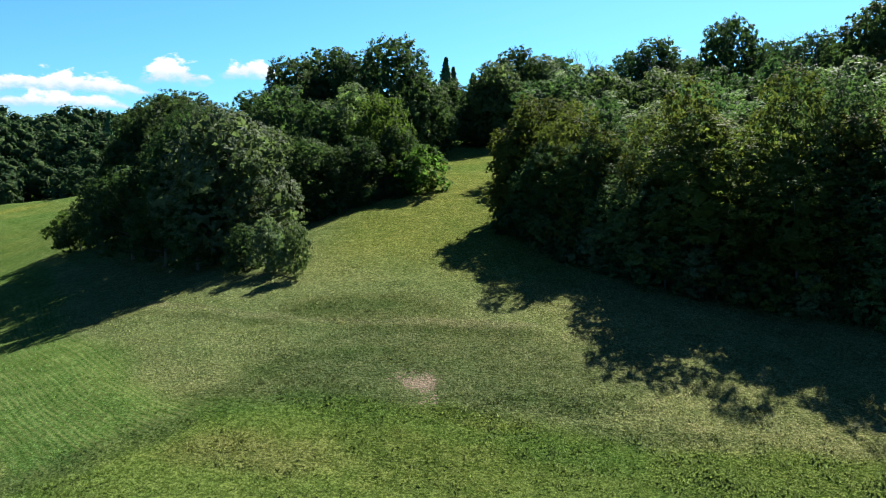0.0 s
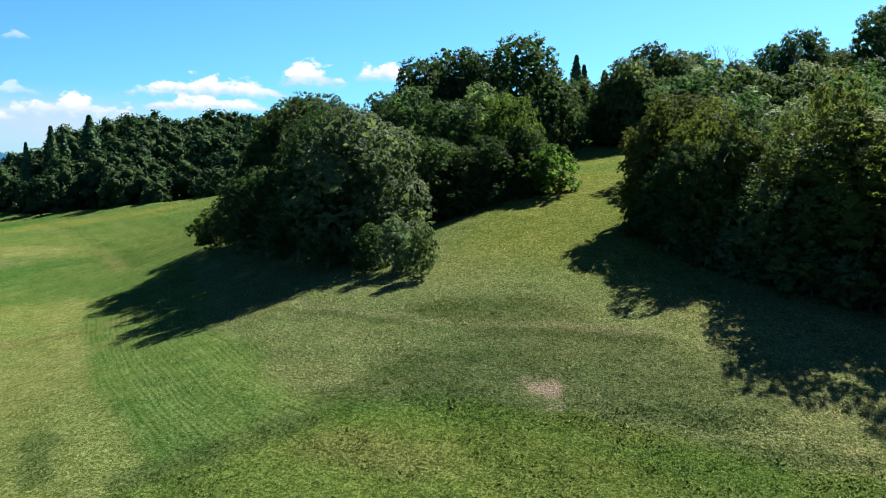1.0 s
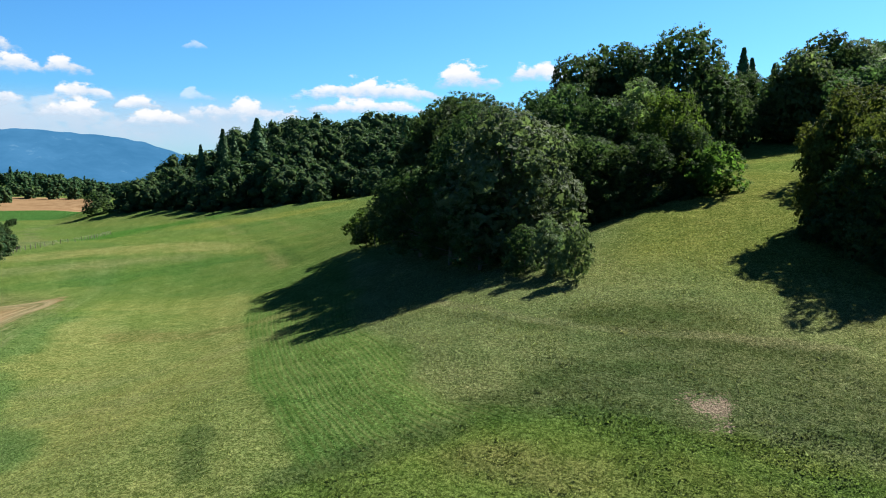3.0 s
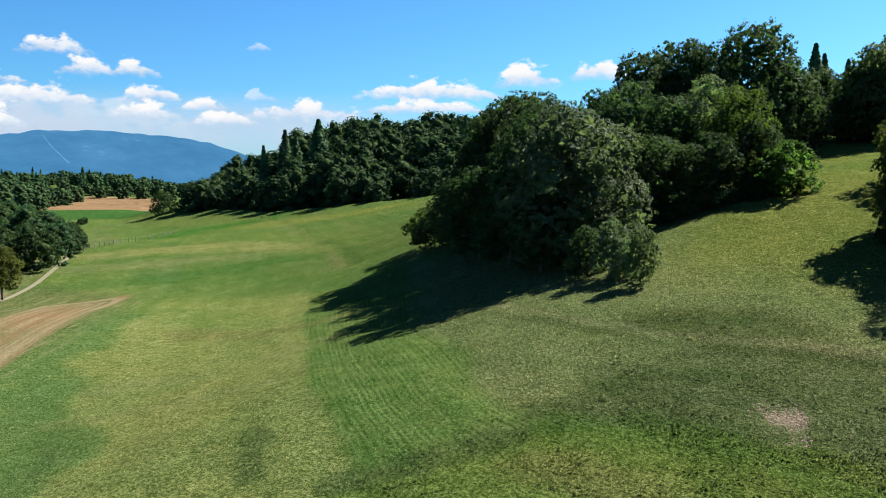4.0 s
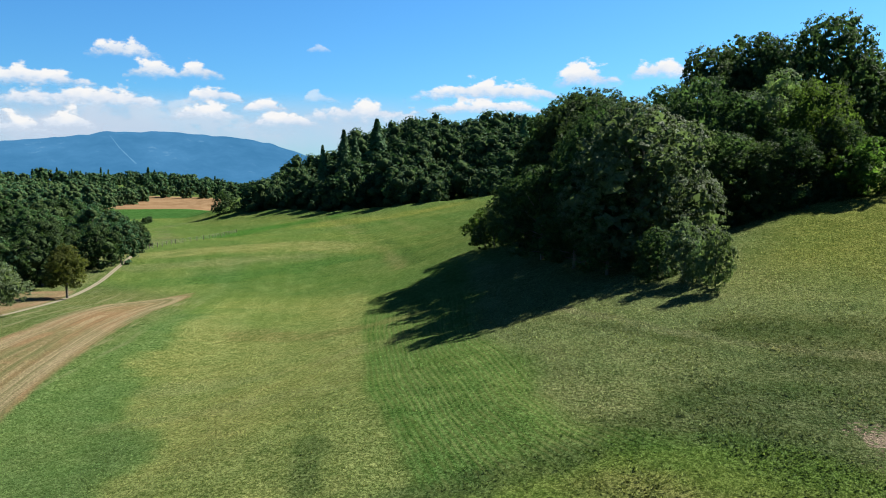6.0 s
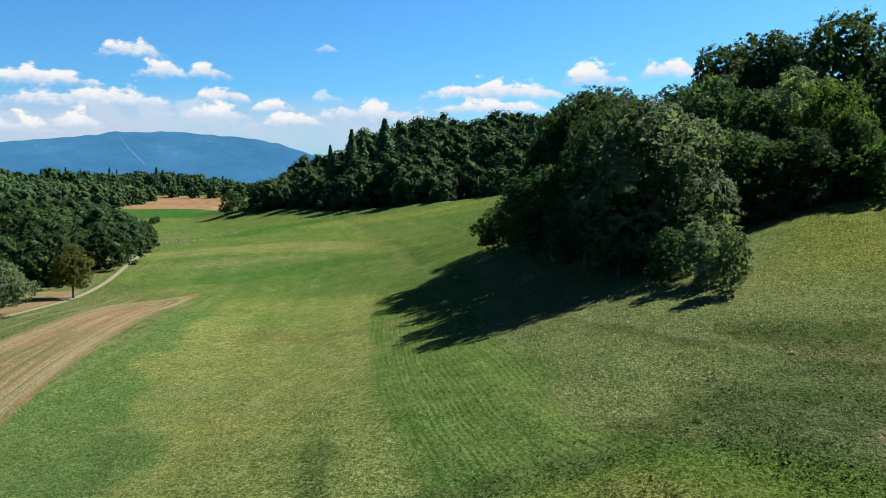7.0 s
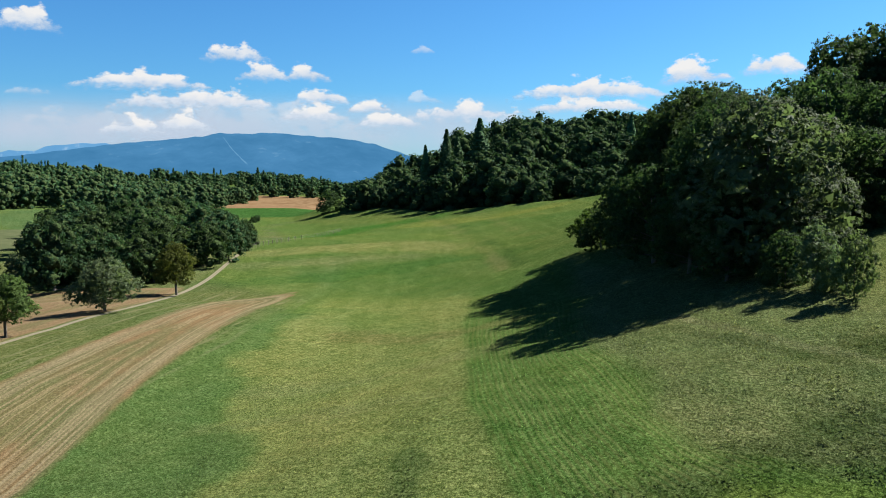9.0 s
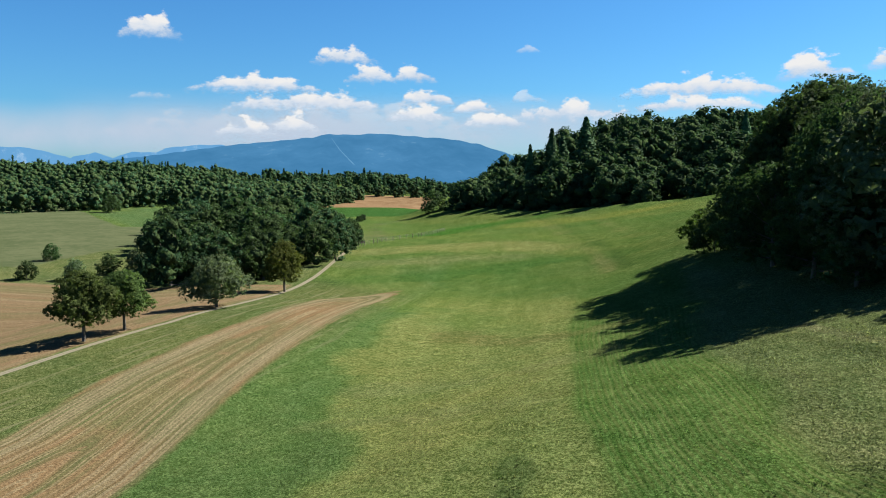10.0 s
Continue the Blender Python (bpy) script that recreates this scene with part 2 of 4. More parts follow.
    for line, wide, weight, colour in (
            ([(-131, 106), (-125, 123), (-119, 135), (-113, 147), (-106, 157), (-96, 161), (-84, 158)], 6.5, 0.55, (0.052, 0.135, 0.020)),
            ([(-160, 140), (-151, 151), (-142, 162), (-132, 175), (-113, 174)], 9, 0.85, (0.195, 0.226, 0.050)),
            ([(-184, 205), (-199, 238), (-198, 257), (-186, 268)], 12, 0.9, (0.054, 0.148, 0.018)),
            ([(-172, 245), (-150, 240), (-130, 250)], 16, 0.7, (0.185, 0.220, 0.034)),
            ([(-140, 134), (-131, 150), (-117, 162)], 6, 0.6, (0.165, 0.200, 0.052)),
            ([(-194, 280), (-156, 239), (-117, 191), (-92, 163), (-76, 140)], 1.4, 0.7, (0.060, 0.115, 0.020)),
            ([(-197, 278), (-159, 237), (-120, 189), (-95, 161), (-79, 139)], 1.4, 0.55, (0.200, 0.215, 0.055)),
            ([(-170, 278), (-125, 217), (-96, 180)], 1.0, 0.6, (0.175, 0.200, 0.046)),
            # a paler and a darker line, side by side across the rise
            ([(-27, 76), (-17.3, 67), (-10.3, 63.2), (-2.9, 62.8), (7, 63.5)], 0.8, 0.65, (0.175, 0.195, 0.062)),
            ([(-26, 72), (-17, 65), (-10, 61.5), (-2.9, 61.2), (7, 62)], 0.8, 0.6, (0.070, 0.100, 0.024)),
            ([(-22.1, 40.7), (-18.6, 43.4), (-15.8, 46.9), (-13, 51.5), (-11.4, 54.4), (-9.2, 56.2), (-5, 57.5)], 1.7, 0.6, (0.060, 0.100, 0.022)),
            ([(-13.5, 48.5), (-6, 49.2), (2, 47.2), (10, 46.5)], 1.6, 0.5, (0.062, 0.135, 0.018)),
            ([(-60, 62), (-52, 66), (-44, 76)], 3.0, 0.35, (0.200, 0.228, 0.060)),
            ([(-56, 52), (-46, 56), (-38, 58)], 2.5, 0.3, (0.195, 0.222, 0.058)),
            ([(-70, 86), (-60, 84), (-52, 90)], 3.5, 0.5, (0.150, 0.150, 0.036)),
            ([(-27.9, 40.4), (-31.8, 46.2)], 1.1, 0.5, (0.062, 0.105, 0.024)),
            ([(-170, 176), (-225, 225), (-259, 255), (-275, 281), (-285, 307)], 1.5, 0.6, (0.150, 0.148, 0.066)),
            ([(-184, 66), (-176.7, 75.6), (-170.3, 84.8), (-165, 95), (-160, 102)], 2.6, 0.9, (0.045, 0.090, 0.018))):
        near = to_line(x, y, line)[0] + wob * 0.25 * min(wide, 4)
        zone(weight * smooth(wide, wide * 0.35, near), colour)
    trackd, tside = to_line(x, y, TRACK)
    zone(smooth(-0.5, 0.5, trackd * tside) * smooth(-0.5, 0.5, -inside(x, y, STUBBLE)) * smooth(24, 18, trackd) * smooth(125, 112, y), (0.112, 0.146, 0.034))
    zone(0.85 * smooth(-0.5, 1.5, -trackd * tside) * smooth(-95, -110, x) * smooth(330, 260, np.hypot(x, y)), (0.132, 0.165, 0.042))
    zone(smooth(0, 4, inside(x, y, FIELD_GREEN)), (0.050, 0.135, 0.022))
    zone(smooth(0, 4, inside(x, y, FIELD_MEADOW)), (0.100, 0.172, 0.040))
    # blue raised in all grass, for its bluish sheen
    return col * np.array([0.735, 0.70, 1.15])


def cut_rows(x, y):
    """How clearly the mower's rows show."""
    a, sa = to_line(x, y, EDGE)
    c, sc = to_line(x, y, BEND)
    return 0.04 + 0.96 * smooth(-0.3, 0.4, -a * sa) * (0.30 + 0.70 * smooth(0.5, -0.5, -c * sc)) * smooth(110, 85, y) * smooth(4, -12, x) * (1 - 0.9 * standing(x, y))


def mow_rows(x, y):
    """Number of the mower's row, counted from the edge of the uncut strip."""
    a, sa = to_line(x, y, EDGE)
    c, sc = to_line(x, y, BEND)
    a, c = -a * sa, -c * sc
    between = 25 * a / np.maximum(0.1, a - c)
    return np.where(a < 0, a / 0.7, np.where(c > 0, 25 + c / 0.5, between))


def rough_ground(x, y):
    """Coarser, tussocky grass on and below the hump."""
    c, sc = to_line(x, y, BEND)
    return smooth(-1, 3, -c * sc) * smooth(130, 100, y)


def standing(x, y):
    """Lush grass left standing below the hump."""
    r, side = to_line(x, y, ROUGH_LINE)
    return smooth(-0.8, 0.8, r * side)


def lines(inner, growth, end):
    out = list(inner)
    step = out[-1] - out[-2]
    while out[-1] < end:
        step *= growth
        out.append(out[-1] + step)
    return out


def grid_sheet():
    xr = lines(np.concatenate([np.arange(-95, -62, 0.8), np.arange(-62, 32, 0.4), np.arange(32, 46, 0.8)]), 1.09, 4700)
    xl = lines(np.concatenate([np.arange(95, 190, 1.6), np.arange(190, 330, 3.5)]), 1.10, 4700)
    xs = np.array([-v for v in xl[:0:-1]] + list(xr))
    ya = lines(np.concatenate([np.arange(30, 36, 0.8), np.arange(36, 76, 0.45), np.arange(76, 112, 0.9), np.arange(112, 180, 1.6), np.arange(180, 420, 4)]), 1.10, 4700)
    yb = lines(np.arange(-30, 20, 4), 1.15, 4700)
    ys = np.array([-v for v in yb[:0:-1]] + list(ya))
    x, y = np.meshgrid(xs, ys)
    return xs, ys, x.ravel(), y.ravel()


def build_ground():
    xs, ys, x, y = grid_sheet()
    z = land(x, y)
    nx, ny = len(xs), len(ys)
    i = np.arange(nx * ny).reshape(ny, nx)
    faces = np.stack([i[:-1, :-1], i[:-1, 1:], i[1:, 1:], i[1:, :-1]], -1).reshape(-1, 4)
    me = bpy.data.meshes.new("ground")
    me.from_pydata(np.stack([x, y, z], 1).tolist(), [], faces.tolist())
    me.shade_smooth()
    stub = inside(x, y, STUBBLE)
    track, side = to_line(x, y, TRACK)
    track = track * side
    tan = inside(x, y, FIELD_TAN)
    brown = inside(x, y, FIELD_BROWN)
    for name, v in (("stub", stub), ("track", track), ("tan", tan), ("brown", brown), ("pale", inside(x, y, FIELD_PALE)),
                    ("cut", cut_rows(x, y)), ("rough", rough_ground(x, y)), ("strip", smooth(0.5, 2, track) * smooth(26, 20, track) * smooth(118, 106, y)), ("along", 0.58 * x - 0.81 * y), ("lane", 0.81 * x + 0.58 * y), ("far", smooth(85, 125, np.hypot(x, y))), ("mow", mow_rows(x, y)), ("dirt", np.hypot((x + 1.4) / 1.6, (y - 52.6) / 1.5))):
        me.attributes.new(name, "FLOAT", "POINT").data.foreach_set("value", v.astype(np.float32))
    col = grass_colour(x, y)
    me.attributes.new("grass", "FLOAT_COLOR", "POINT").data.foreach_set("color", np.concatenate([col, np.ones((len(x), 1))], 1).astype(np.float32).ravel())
    ob = tagged(new("ground", me), "rolling mown meadow with stubble strip and dirt patch", "meadow", kind="structure")
    me.materials.append(ground_material())
    return ob


def ground_material():
    m, n, l, b = material("meadow")
    geo = n.new("ShaderNodeNewGeometry")
    pos = geo.outputs["Position"]

    def attr(name, out="Fac"):
        a = n.new("ShaderNodeAttribute")
        a.attribute_name = name
        return a.outputs[out]

    def noise_at(scale, detail=4.0, rough=0.6):
        t = node(n, "TexNoise", Scale=scale, Detail=detail, Roughness=rough)
        l.new(pos, t.inputs["Vector"])
        return t.outputs[0]

    def step(value, a, c):
        r = n.new("ShaderNodeMapRange")
        r.interpolation_type = "SMOOTHSTEP"
        l.new(value, r.inputs[0])
        r.inputs[1].default_value, r.inputs[2].default_value = a, c
        return r.outputs[0]

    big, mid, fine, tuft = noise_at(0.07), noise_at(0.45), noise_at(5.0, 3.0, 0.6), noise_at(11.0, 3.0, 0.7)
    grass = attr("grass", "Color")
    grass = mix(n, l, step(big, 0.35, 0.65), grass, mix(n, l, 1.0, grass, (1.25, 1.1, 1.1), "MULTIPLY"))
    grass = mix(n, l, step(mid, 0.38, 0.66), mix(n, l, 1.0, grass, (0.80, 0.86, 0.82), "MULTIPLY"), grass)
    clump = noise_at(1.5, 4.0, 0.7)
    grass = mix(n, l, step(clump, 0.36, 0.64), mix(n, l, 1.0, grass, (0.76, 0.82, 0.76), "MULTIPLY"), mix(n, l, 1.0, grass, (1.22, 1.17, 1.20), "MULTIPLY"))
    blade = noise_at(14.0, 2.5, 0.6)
    # grain: light tips and shaded gaps between blades put into the colour
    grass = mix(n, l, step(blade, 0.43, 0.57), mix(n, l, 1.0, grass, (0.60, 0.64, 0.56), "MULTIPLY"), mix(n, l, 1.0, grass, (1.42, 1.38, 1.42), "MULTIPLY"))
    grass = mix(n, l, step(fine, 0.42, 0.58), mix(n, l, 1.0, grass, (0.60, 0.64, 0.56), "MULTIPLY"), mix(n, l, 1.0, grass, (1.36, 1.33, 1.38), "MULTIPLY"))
    def streaks(across, scale, run=0.05):
        """Uneven rows that run along a field's edge."""
        c = n.new("ShaderNodeCombineXYZ")
        l.new(calc(n, l, "MULTIPLY", across, scale), c.inputs[0])
        l.new(calc(n, l, "MULTIPLY", attr("along"), run), c.inputs[1])
        t = node(n, "TexNoise", Scale=1.0, Detail=4.0, Roughness=0.65)
        l.new(c.outputs[0], t.inputs["Vector"])
        return t.outputs[0]

    # rows left by the mower
    row = calc(n, l, "SINE", calc(n, l, "MULTIPLY_ADD", attr("mow"), 6.283, calc(n, l, "MULTIPLY_ADD", fine, 0.12, calc(n, l, "MULTIPLY", big, 5.0))))
    wide = calc(n, l, "SINE", calc(n, l, "MULTIPLY", attr("mow"), 0.6))
    band = calc(n, l, "MULTIPLY", calc(n, l, "MULTIPLY", attr("cut"), step(mid, 0.26, 0.56)), 0.22)
    grass = mix(n, l, calc(n, l, "MULTIPLY_ADD", row, band, band), grass, (0.140, 0.148, 0.052))
    swath = streaks(attr("mow"), 1.6)
    worn = mix(n, l, step(swath, 0.36, 0.64), mix(n, l, 1.0, grass, (0.80, 0.85, 0.80), "MULTIPLY"), mix(n, l, 1.0, grass, (1.14, 1.10, 1.14), "MULTIPLY"))
    grass = mix(n, l, attr("cut"), grass, worn)
    # long faint lanes of the last cut on the far slope
    lanes = streaks(attr("lane"), 0.30, 0.02)
    worn = mix(n, l, step(lanes, 0.34, 0.66), mix(n, l, 1.0, grass, (0.90, 0.93, 0.90), "MULTIPLY"), mix(n, l, 1.0, grass, (1.09, 1.06, 1.12), "MULTIPLY"))
    grass = mix(n, l, attr("far"), grass, worn)
    grass = mix(n, l, calc(n, l, "MULTIPLY_ADD", wide, 0.05, 0.05), grass, (0.039, 0.073, 0.011))
    # fields and the stubble strip, with straw rows along its edge
    wob = calc(n, l, "MULTIPLY_ADD", mid, 5.0, -2.5)
    pale = mix(n, l, step(calc(n, l, "MULTIPLY_ADD", mid, 0.5, calc(n, l, "MULTIPLY", big, 0.5)), 0.38, 0.62), (0.078, 0.098, 0.046), (0.112, 0.126, 0.064))
    grass = mix(n, l, step(calc(n, l, "ADD", attr("pale"), wob), -1.0, 1.0), grass, pale)

    def gritty(colour, low=0.60, high=1.36):
        dark, light = (mix(n, l, 1.0, colour, (k, k, k), "MULTIPLY") for k in (low, high))
        return mix(n, l, step(fine, 0.38, 0.62), dark, light)

    broad, lines_in = streaks(attr("stub"), 0.34, 0.02), streaks(attr("stub"), 2.2, 0.018)
    straw = mix(n, l, step(broad, 0.40, 0.58), (0.096, 0.100, 0.042), (0.182, 0.120, 0.062))
    straw = mix(n, l, calc(n, l, "MULTIPLY", step(big, 0.46, 0.62), 0.6), straw, (0.096, 0.110, 0.044))
    straw = mix(n, l, calc(n, l, "MULTIPLY", step(lines_in, 0.50, 0.62), 0.75), straw, (0.235, 0.182, 0.104))
    straw = mix(n, l, calc(n, l, "MULTIPLY", step(lines_in, 0.46, 0.36), 0.55), straw, (0.105, 0.082, 0.040))
    rim = calc(n, l, "MULTIPLY", step(attr("stub"), 0.2, 1.2), step(attr("stub"), 4.2, 2.4))
    straw = mix(n, l, calc(n, l, "MULTIPLY", rim, calc(n, l, "MULTIPLY", step(lines_in, 0.36, 0.60), 0.8)), straw, (0.215, 0.172, 0.102))
    straw = gritty(straw, 0.74, 1.24)
    tan = mix(n, l, step(streaks(attr("tan"), 0.16), 0.42, 0.60), (0.190, 0.130, 0.072), (0.140, 0.122, 0.058))
    tan = mix(n, l, calc(n, l, "MULTIPLY", step(streaks(attr("tan"), 0.9), 0.46, 0.66), 0.6), tan, (0.240, 0.186, 0.114))
    tan = gritty(tan, 0.74, 1.22)
    strip = calc(n, l, "MULTIPLY", attr("strip"), calc(n, l, "MULTIPLY", step(streaks(attr("track"), 1.1), 0.52, 0.66), 0.55))
    grass = mix(n, l, strip, grass, (0.205, 0.190, 0.105))
    grass = mix(n, l, step(calc(n, l, "MULTIPLY_ADD", wob, 0.4, attr("tan")), -0.6, 0.6), grass, tan)
    grass = mix(n, l, step(calc(n, l, "MULTIPLY_ADD", wob, 0.25, attr("stub")), -0.5, 0.5), grass, straw)
    ploughed = mix(n, l, step(streaks(attr("brown"), 0.10), 0.40, 0.62), (0.190, 0.118, 0.062), (0.262, 0.172, 0.096))
    grass = mix(n, l, step(calc(n, l, "ADD", attr("brown"), wob), -2.0, 2.0), grass, ploughed)
    # pale gravel ruts of the track
    rut = calc(n, l, "ABSOLUTE", calc(n, l, "SUBTRACT", calc(n, l, "ABSOLUTE", attr("track")), 0.24))
    grass = mix(n, l, step(calc(n, l, "MULTIPLY_ADD", fine, 0.3, rut), 0.46, 0.28), grass, (0.255, 0.222, 0.165))
    # bare earth on the hump
    bare = step(calc(n, l, "ADD", calc(n, l, "MULTIPLY", mid, 3.6), calc(n, l, "MULTIPLY_ADD", fine, 3.2, attr("dirt"))), 4.25, 3.85)
    grass = mix(n, l, bare, grass, mix(n, l, step(tuft, 0.35, 0.65), (0.110, 0.086, 0.058), (0.330, 0.255, 0.190)))
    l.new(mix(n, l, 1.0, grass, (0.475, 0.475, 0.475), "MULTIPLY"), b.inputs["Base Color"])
    b.inputs["Roughness"].default_value = 1.0
    b.inputs["Specular IOR Level"].default_value = 0.0
    h = calc(n, l, "MULTIPLY", calc(n, l, "ADD", calc(n, l, "MULTIPLY", fine, 0.15), calc(n, l, "MULTIPLY", blade, 0.05)), calc(n, l, "MULTIPLY_ADD", attr("rough"), 0.75, 0.40))
    h = calc(n, l, "ADD", h, calc(n, l, "MULTIPLY", calc(n, l, "MULTIPLY", row, attr("cut")), 0.002))
    bump = node(n, "Bump", Strength=1.0, Distance=1.0)
    l.new(h, bump.inputs["Height"])
    l.new(bump.outputs[0], b.inputs["Normal"])
    return m


build_ground()


# ---- trees ----
def leaves(rng, spots, normals, size, stray=0.45):
    """A cloud of pointed leaf sprays, one small pointed blade each."""
    n = len(spots)
    normals = normals + rng.normal(size=(n, 3)) * stray + np.array([0, 0, 0.2])
    normals /= np.linalg.norm(normals, axis=1)[:, None]
    side = np.cross(normals, rng.normal(size=(n, 3)))
    side /= np.linalg.norm(side, axis=1)[:, None]
    along = np.cross(normals, side)
    s = (size * rng.uniform(0.6, 1.35, n))[:, None]
    v = np.stack([spots - along * s * 0.5 + side * s * 0.45, spots - along * s * 0.5 - side * s * 0.45, spots + along * s * 0.7], 1)
    f = np.arange(3 * n).reshape(n, 3)
    return v.reshape(-1, 3), f


def ball_arrays(level):
    bm = bmesh.new()
    bmesh.ops.create_icosphere(bm, subdivisions=level, radius=1)
    out = np.array([v.co[:] for v in bm.verts]), np.array([[v.index for v in f.verts] for f in bm.faces])
    bm.free()
    return out


BALL = ball_arrays(1)


def crown_arrays(rng, lobes, tufts, per, spread, size, core=0.70, cores=99, fill=40, inner=0.80, stray=0.45, ball=None):
    """Tufts of leaf sprays over the outside of the lobes, with gaps between them and a dark rough inside."""
    c = np.array([q[:3] for q in lobes])
    r = np.array([q[3:6] for q in lobes])
    area = r[:, 0] * r[:, 2]
    pick = rng.choice(len(lobes), tufts * 3, p=area / area.sum())
    u = rng.normal(size=(tufts * 3, 3)) + np.array([0, 0, 0.25])
    u /= np.linalg.norm(u, axis=1)[:, None]
    p = c[pick] + u * r[pick] * rng.uniform(inner, 1.04, (tufts * 3, 1))
    hidden = np.zeros(len(p), bool)
    for k in range(len(lobes)):
        hidden |= (pick != k) & ((((p - c[k]) / r[k]) ** 2).sum(1) < 0.7)
    p, u = p[~hidden][:tufts], u[~hidden][:tufts]
    n = len(p)
    reach = spread * rng.uniform(0.55, 1.45, (n, 1, 1))
    off = rng.uniform(-1, 1, (n, per, 3))
    off *= (rng.uniform(0.2, 1, (n, per, 1)) / np.maximum(0.3, np.linalg.norm(off, axis=2, keepdims=True))) * 0.8 * reach * np.array([1, 1, 0.65])
    off += u[:, None, :] * np.abs(rng.normal(size=(n, per, 1))) * 0.16 * reach
    spots = (p[:, None, :] + off).reshape(-1, 3)
    way = (u[:, None, :] * 1.05 + off / reach * 0.45).reshape(-1, 3)
    v, f = leaves(rng, spots, way, size, stray)
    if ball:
        # close-grown far crowns: a rough dark ball per lobe stands in for shade
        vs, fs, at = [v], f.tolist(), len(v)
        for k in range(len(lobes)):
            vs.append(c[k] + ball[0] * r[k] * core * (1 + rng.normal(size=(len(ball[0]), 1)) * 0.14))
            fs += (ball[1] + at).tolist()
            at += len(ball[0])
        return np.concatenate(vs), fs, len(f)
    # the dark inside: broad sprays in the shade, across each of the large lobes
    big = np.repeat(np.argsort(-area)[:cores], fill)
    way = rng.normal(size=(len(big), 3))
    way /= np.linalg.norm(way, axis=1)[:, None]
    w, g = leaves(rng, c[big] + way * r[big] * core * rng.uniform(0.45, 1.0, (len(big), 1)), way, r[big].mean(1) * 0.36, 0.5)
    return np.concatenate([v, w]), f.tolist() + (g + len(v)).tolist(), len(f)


def limb(v, f, a, b, ra, rb, sides=7):
    a, b = np.array(a, float), np.array(b, float)
    d = (b - a) / np.linalg.norm(b - a)
    e = np.cross(d, (0.31, 0.95, 0.1))
    e /= np.linalg.norm(e)
    g = np.cross(d, e)
    at = len(v)
    for p, r in ((a, ra), (b, rb)):
        for i in range(sides):
            q = 6.2832 * i / sides
            v.append((p + r * (math.cos(q) * e + math.sin(q) * g)).tolist())
    for i in range(sides):
        j = (i + 1) % sides
        f.append([at + i, at + j, at + sides + j, at + sides + i])
    f.append([at + sides + i for i in range(sides)])


def mesh(name, v, f, mat, soft=False, inward=None):
    me = bpy.data.meshes.new(name)
    me.from_pydata(v if isinstance(v, list) else v.tolist(), [], f)
    me.materials.append(mat)
    if soft:
        me.shade_smooth()
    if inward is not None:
        me.materials.append(CROWN_SHADE)
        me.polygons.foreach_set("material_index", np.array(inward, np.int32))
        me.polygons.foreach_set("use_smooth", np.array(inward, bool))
    return me


def part(name, me, parent, label=""):
    ob = new(name, me)
    ob.parent = parent
    return tagged(ob, label)


def tree_kind(name, seed, height, width, low, mat, tufts, per, spread, size, lobes=16, label="", category="tree", trunk=0.28, full=False, dense=0.66, bulk=1.0, ball=None):
    """A broad tree: crown from the height low upwards, made of many lobes, over a forked trunk."""
    rng = np.random.default_rng(seed)
    ls = []
    span = height - low
    for k in range(lobes):
        h = (k + 0.5) / lobes
        prof = math.sin(math.pi * min(1, (0.16 + 0.84 * h) ** 0.85)) ** 0.6
        if full:
            prof = 1.0 if h < 0.5 else math.sqrt(1 - 0.9 * ((h - 0.5) / 0.5) ** 2)
        reach = width * 0.5 * prof * (rng.uniform(0.62, 0.84) if full else rng.uniform(0.40, 0.88))
        q = 2.4 * k + rng.uniform(-0.5, 0.5)
        rr = bulk * width * (rng.uniform(0.11, 0.19) if full else rng.uniform(0.12, 0.25))
        z = low + rr * 0.6 + (span - rr * 1.5) * h
        ls.append((reach * math.cos(q), reach * math.sin(q), z, rr * rng.uniform(0.9, 1.2), rr * rng.uniform(0.9, 1.2), rr * rng.uniform(0.7, 0.95)))
    ls.append((0, 0, low + span * 0.5, width * 0.27, width * 0.27, span * 0.42))
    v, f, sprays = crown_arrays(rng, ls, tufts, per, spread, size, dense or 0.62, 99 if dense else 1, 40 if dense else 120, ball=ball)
    root = new(name)
    tv, tf = [], []
    r0 = trunk
    limb(tv, tf, (0, 0, -0.6), (0, 0, 0.25), r0 * 1.5, r0 * 1.05)
    limb(tv, tf, (0, 0, 0.2), (0.1, 0.05, low + span * 0.25), r0 * 1.05, r0 * 0.75)
    limb(tv, tf, (0.1, 0.05, low + span * 0.2), (0, 0.1, low + span * 0.7), r0 * 0.75, r0 * 0.25)
    for q in ls[: lobes: 2]:
        limb(tv, tf, (0.05, 0.03, max(0.5, min(q[2] * 0.7, low + span * 0.4))), q[:3], r0 * 0.35, r0 * 0.1, 5)
    part("trunk", mesh("trunk", tv, tf, BARK), root)
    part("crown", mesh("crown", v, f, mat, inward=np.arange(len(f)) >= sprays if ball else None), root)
    root.location = (0, 0, -500)
    return tagged(root, label or "leafy broadleaf tree", category)


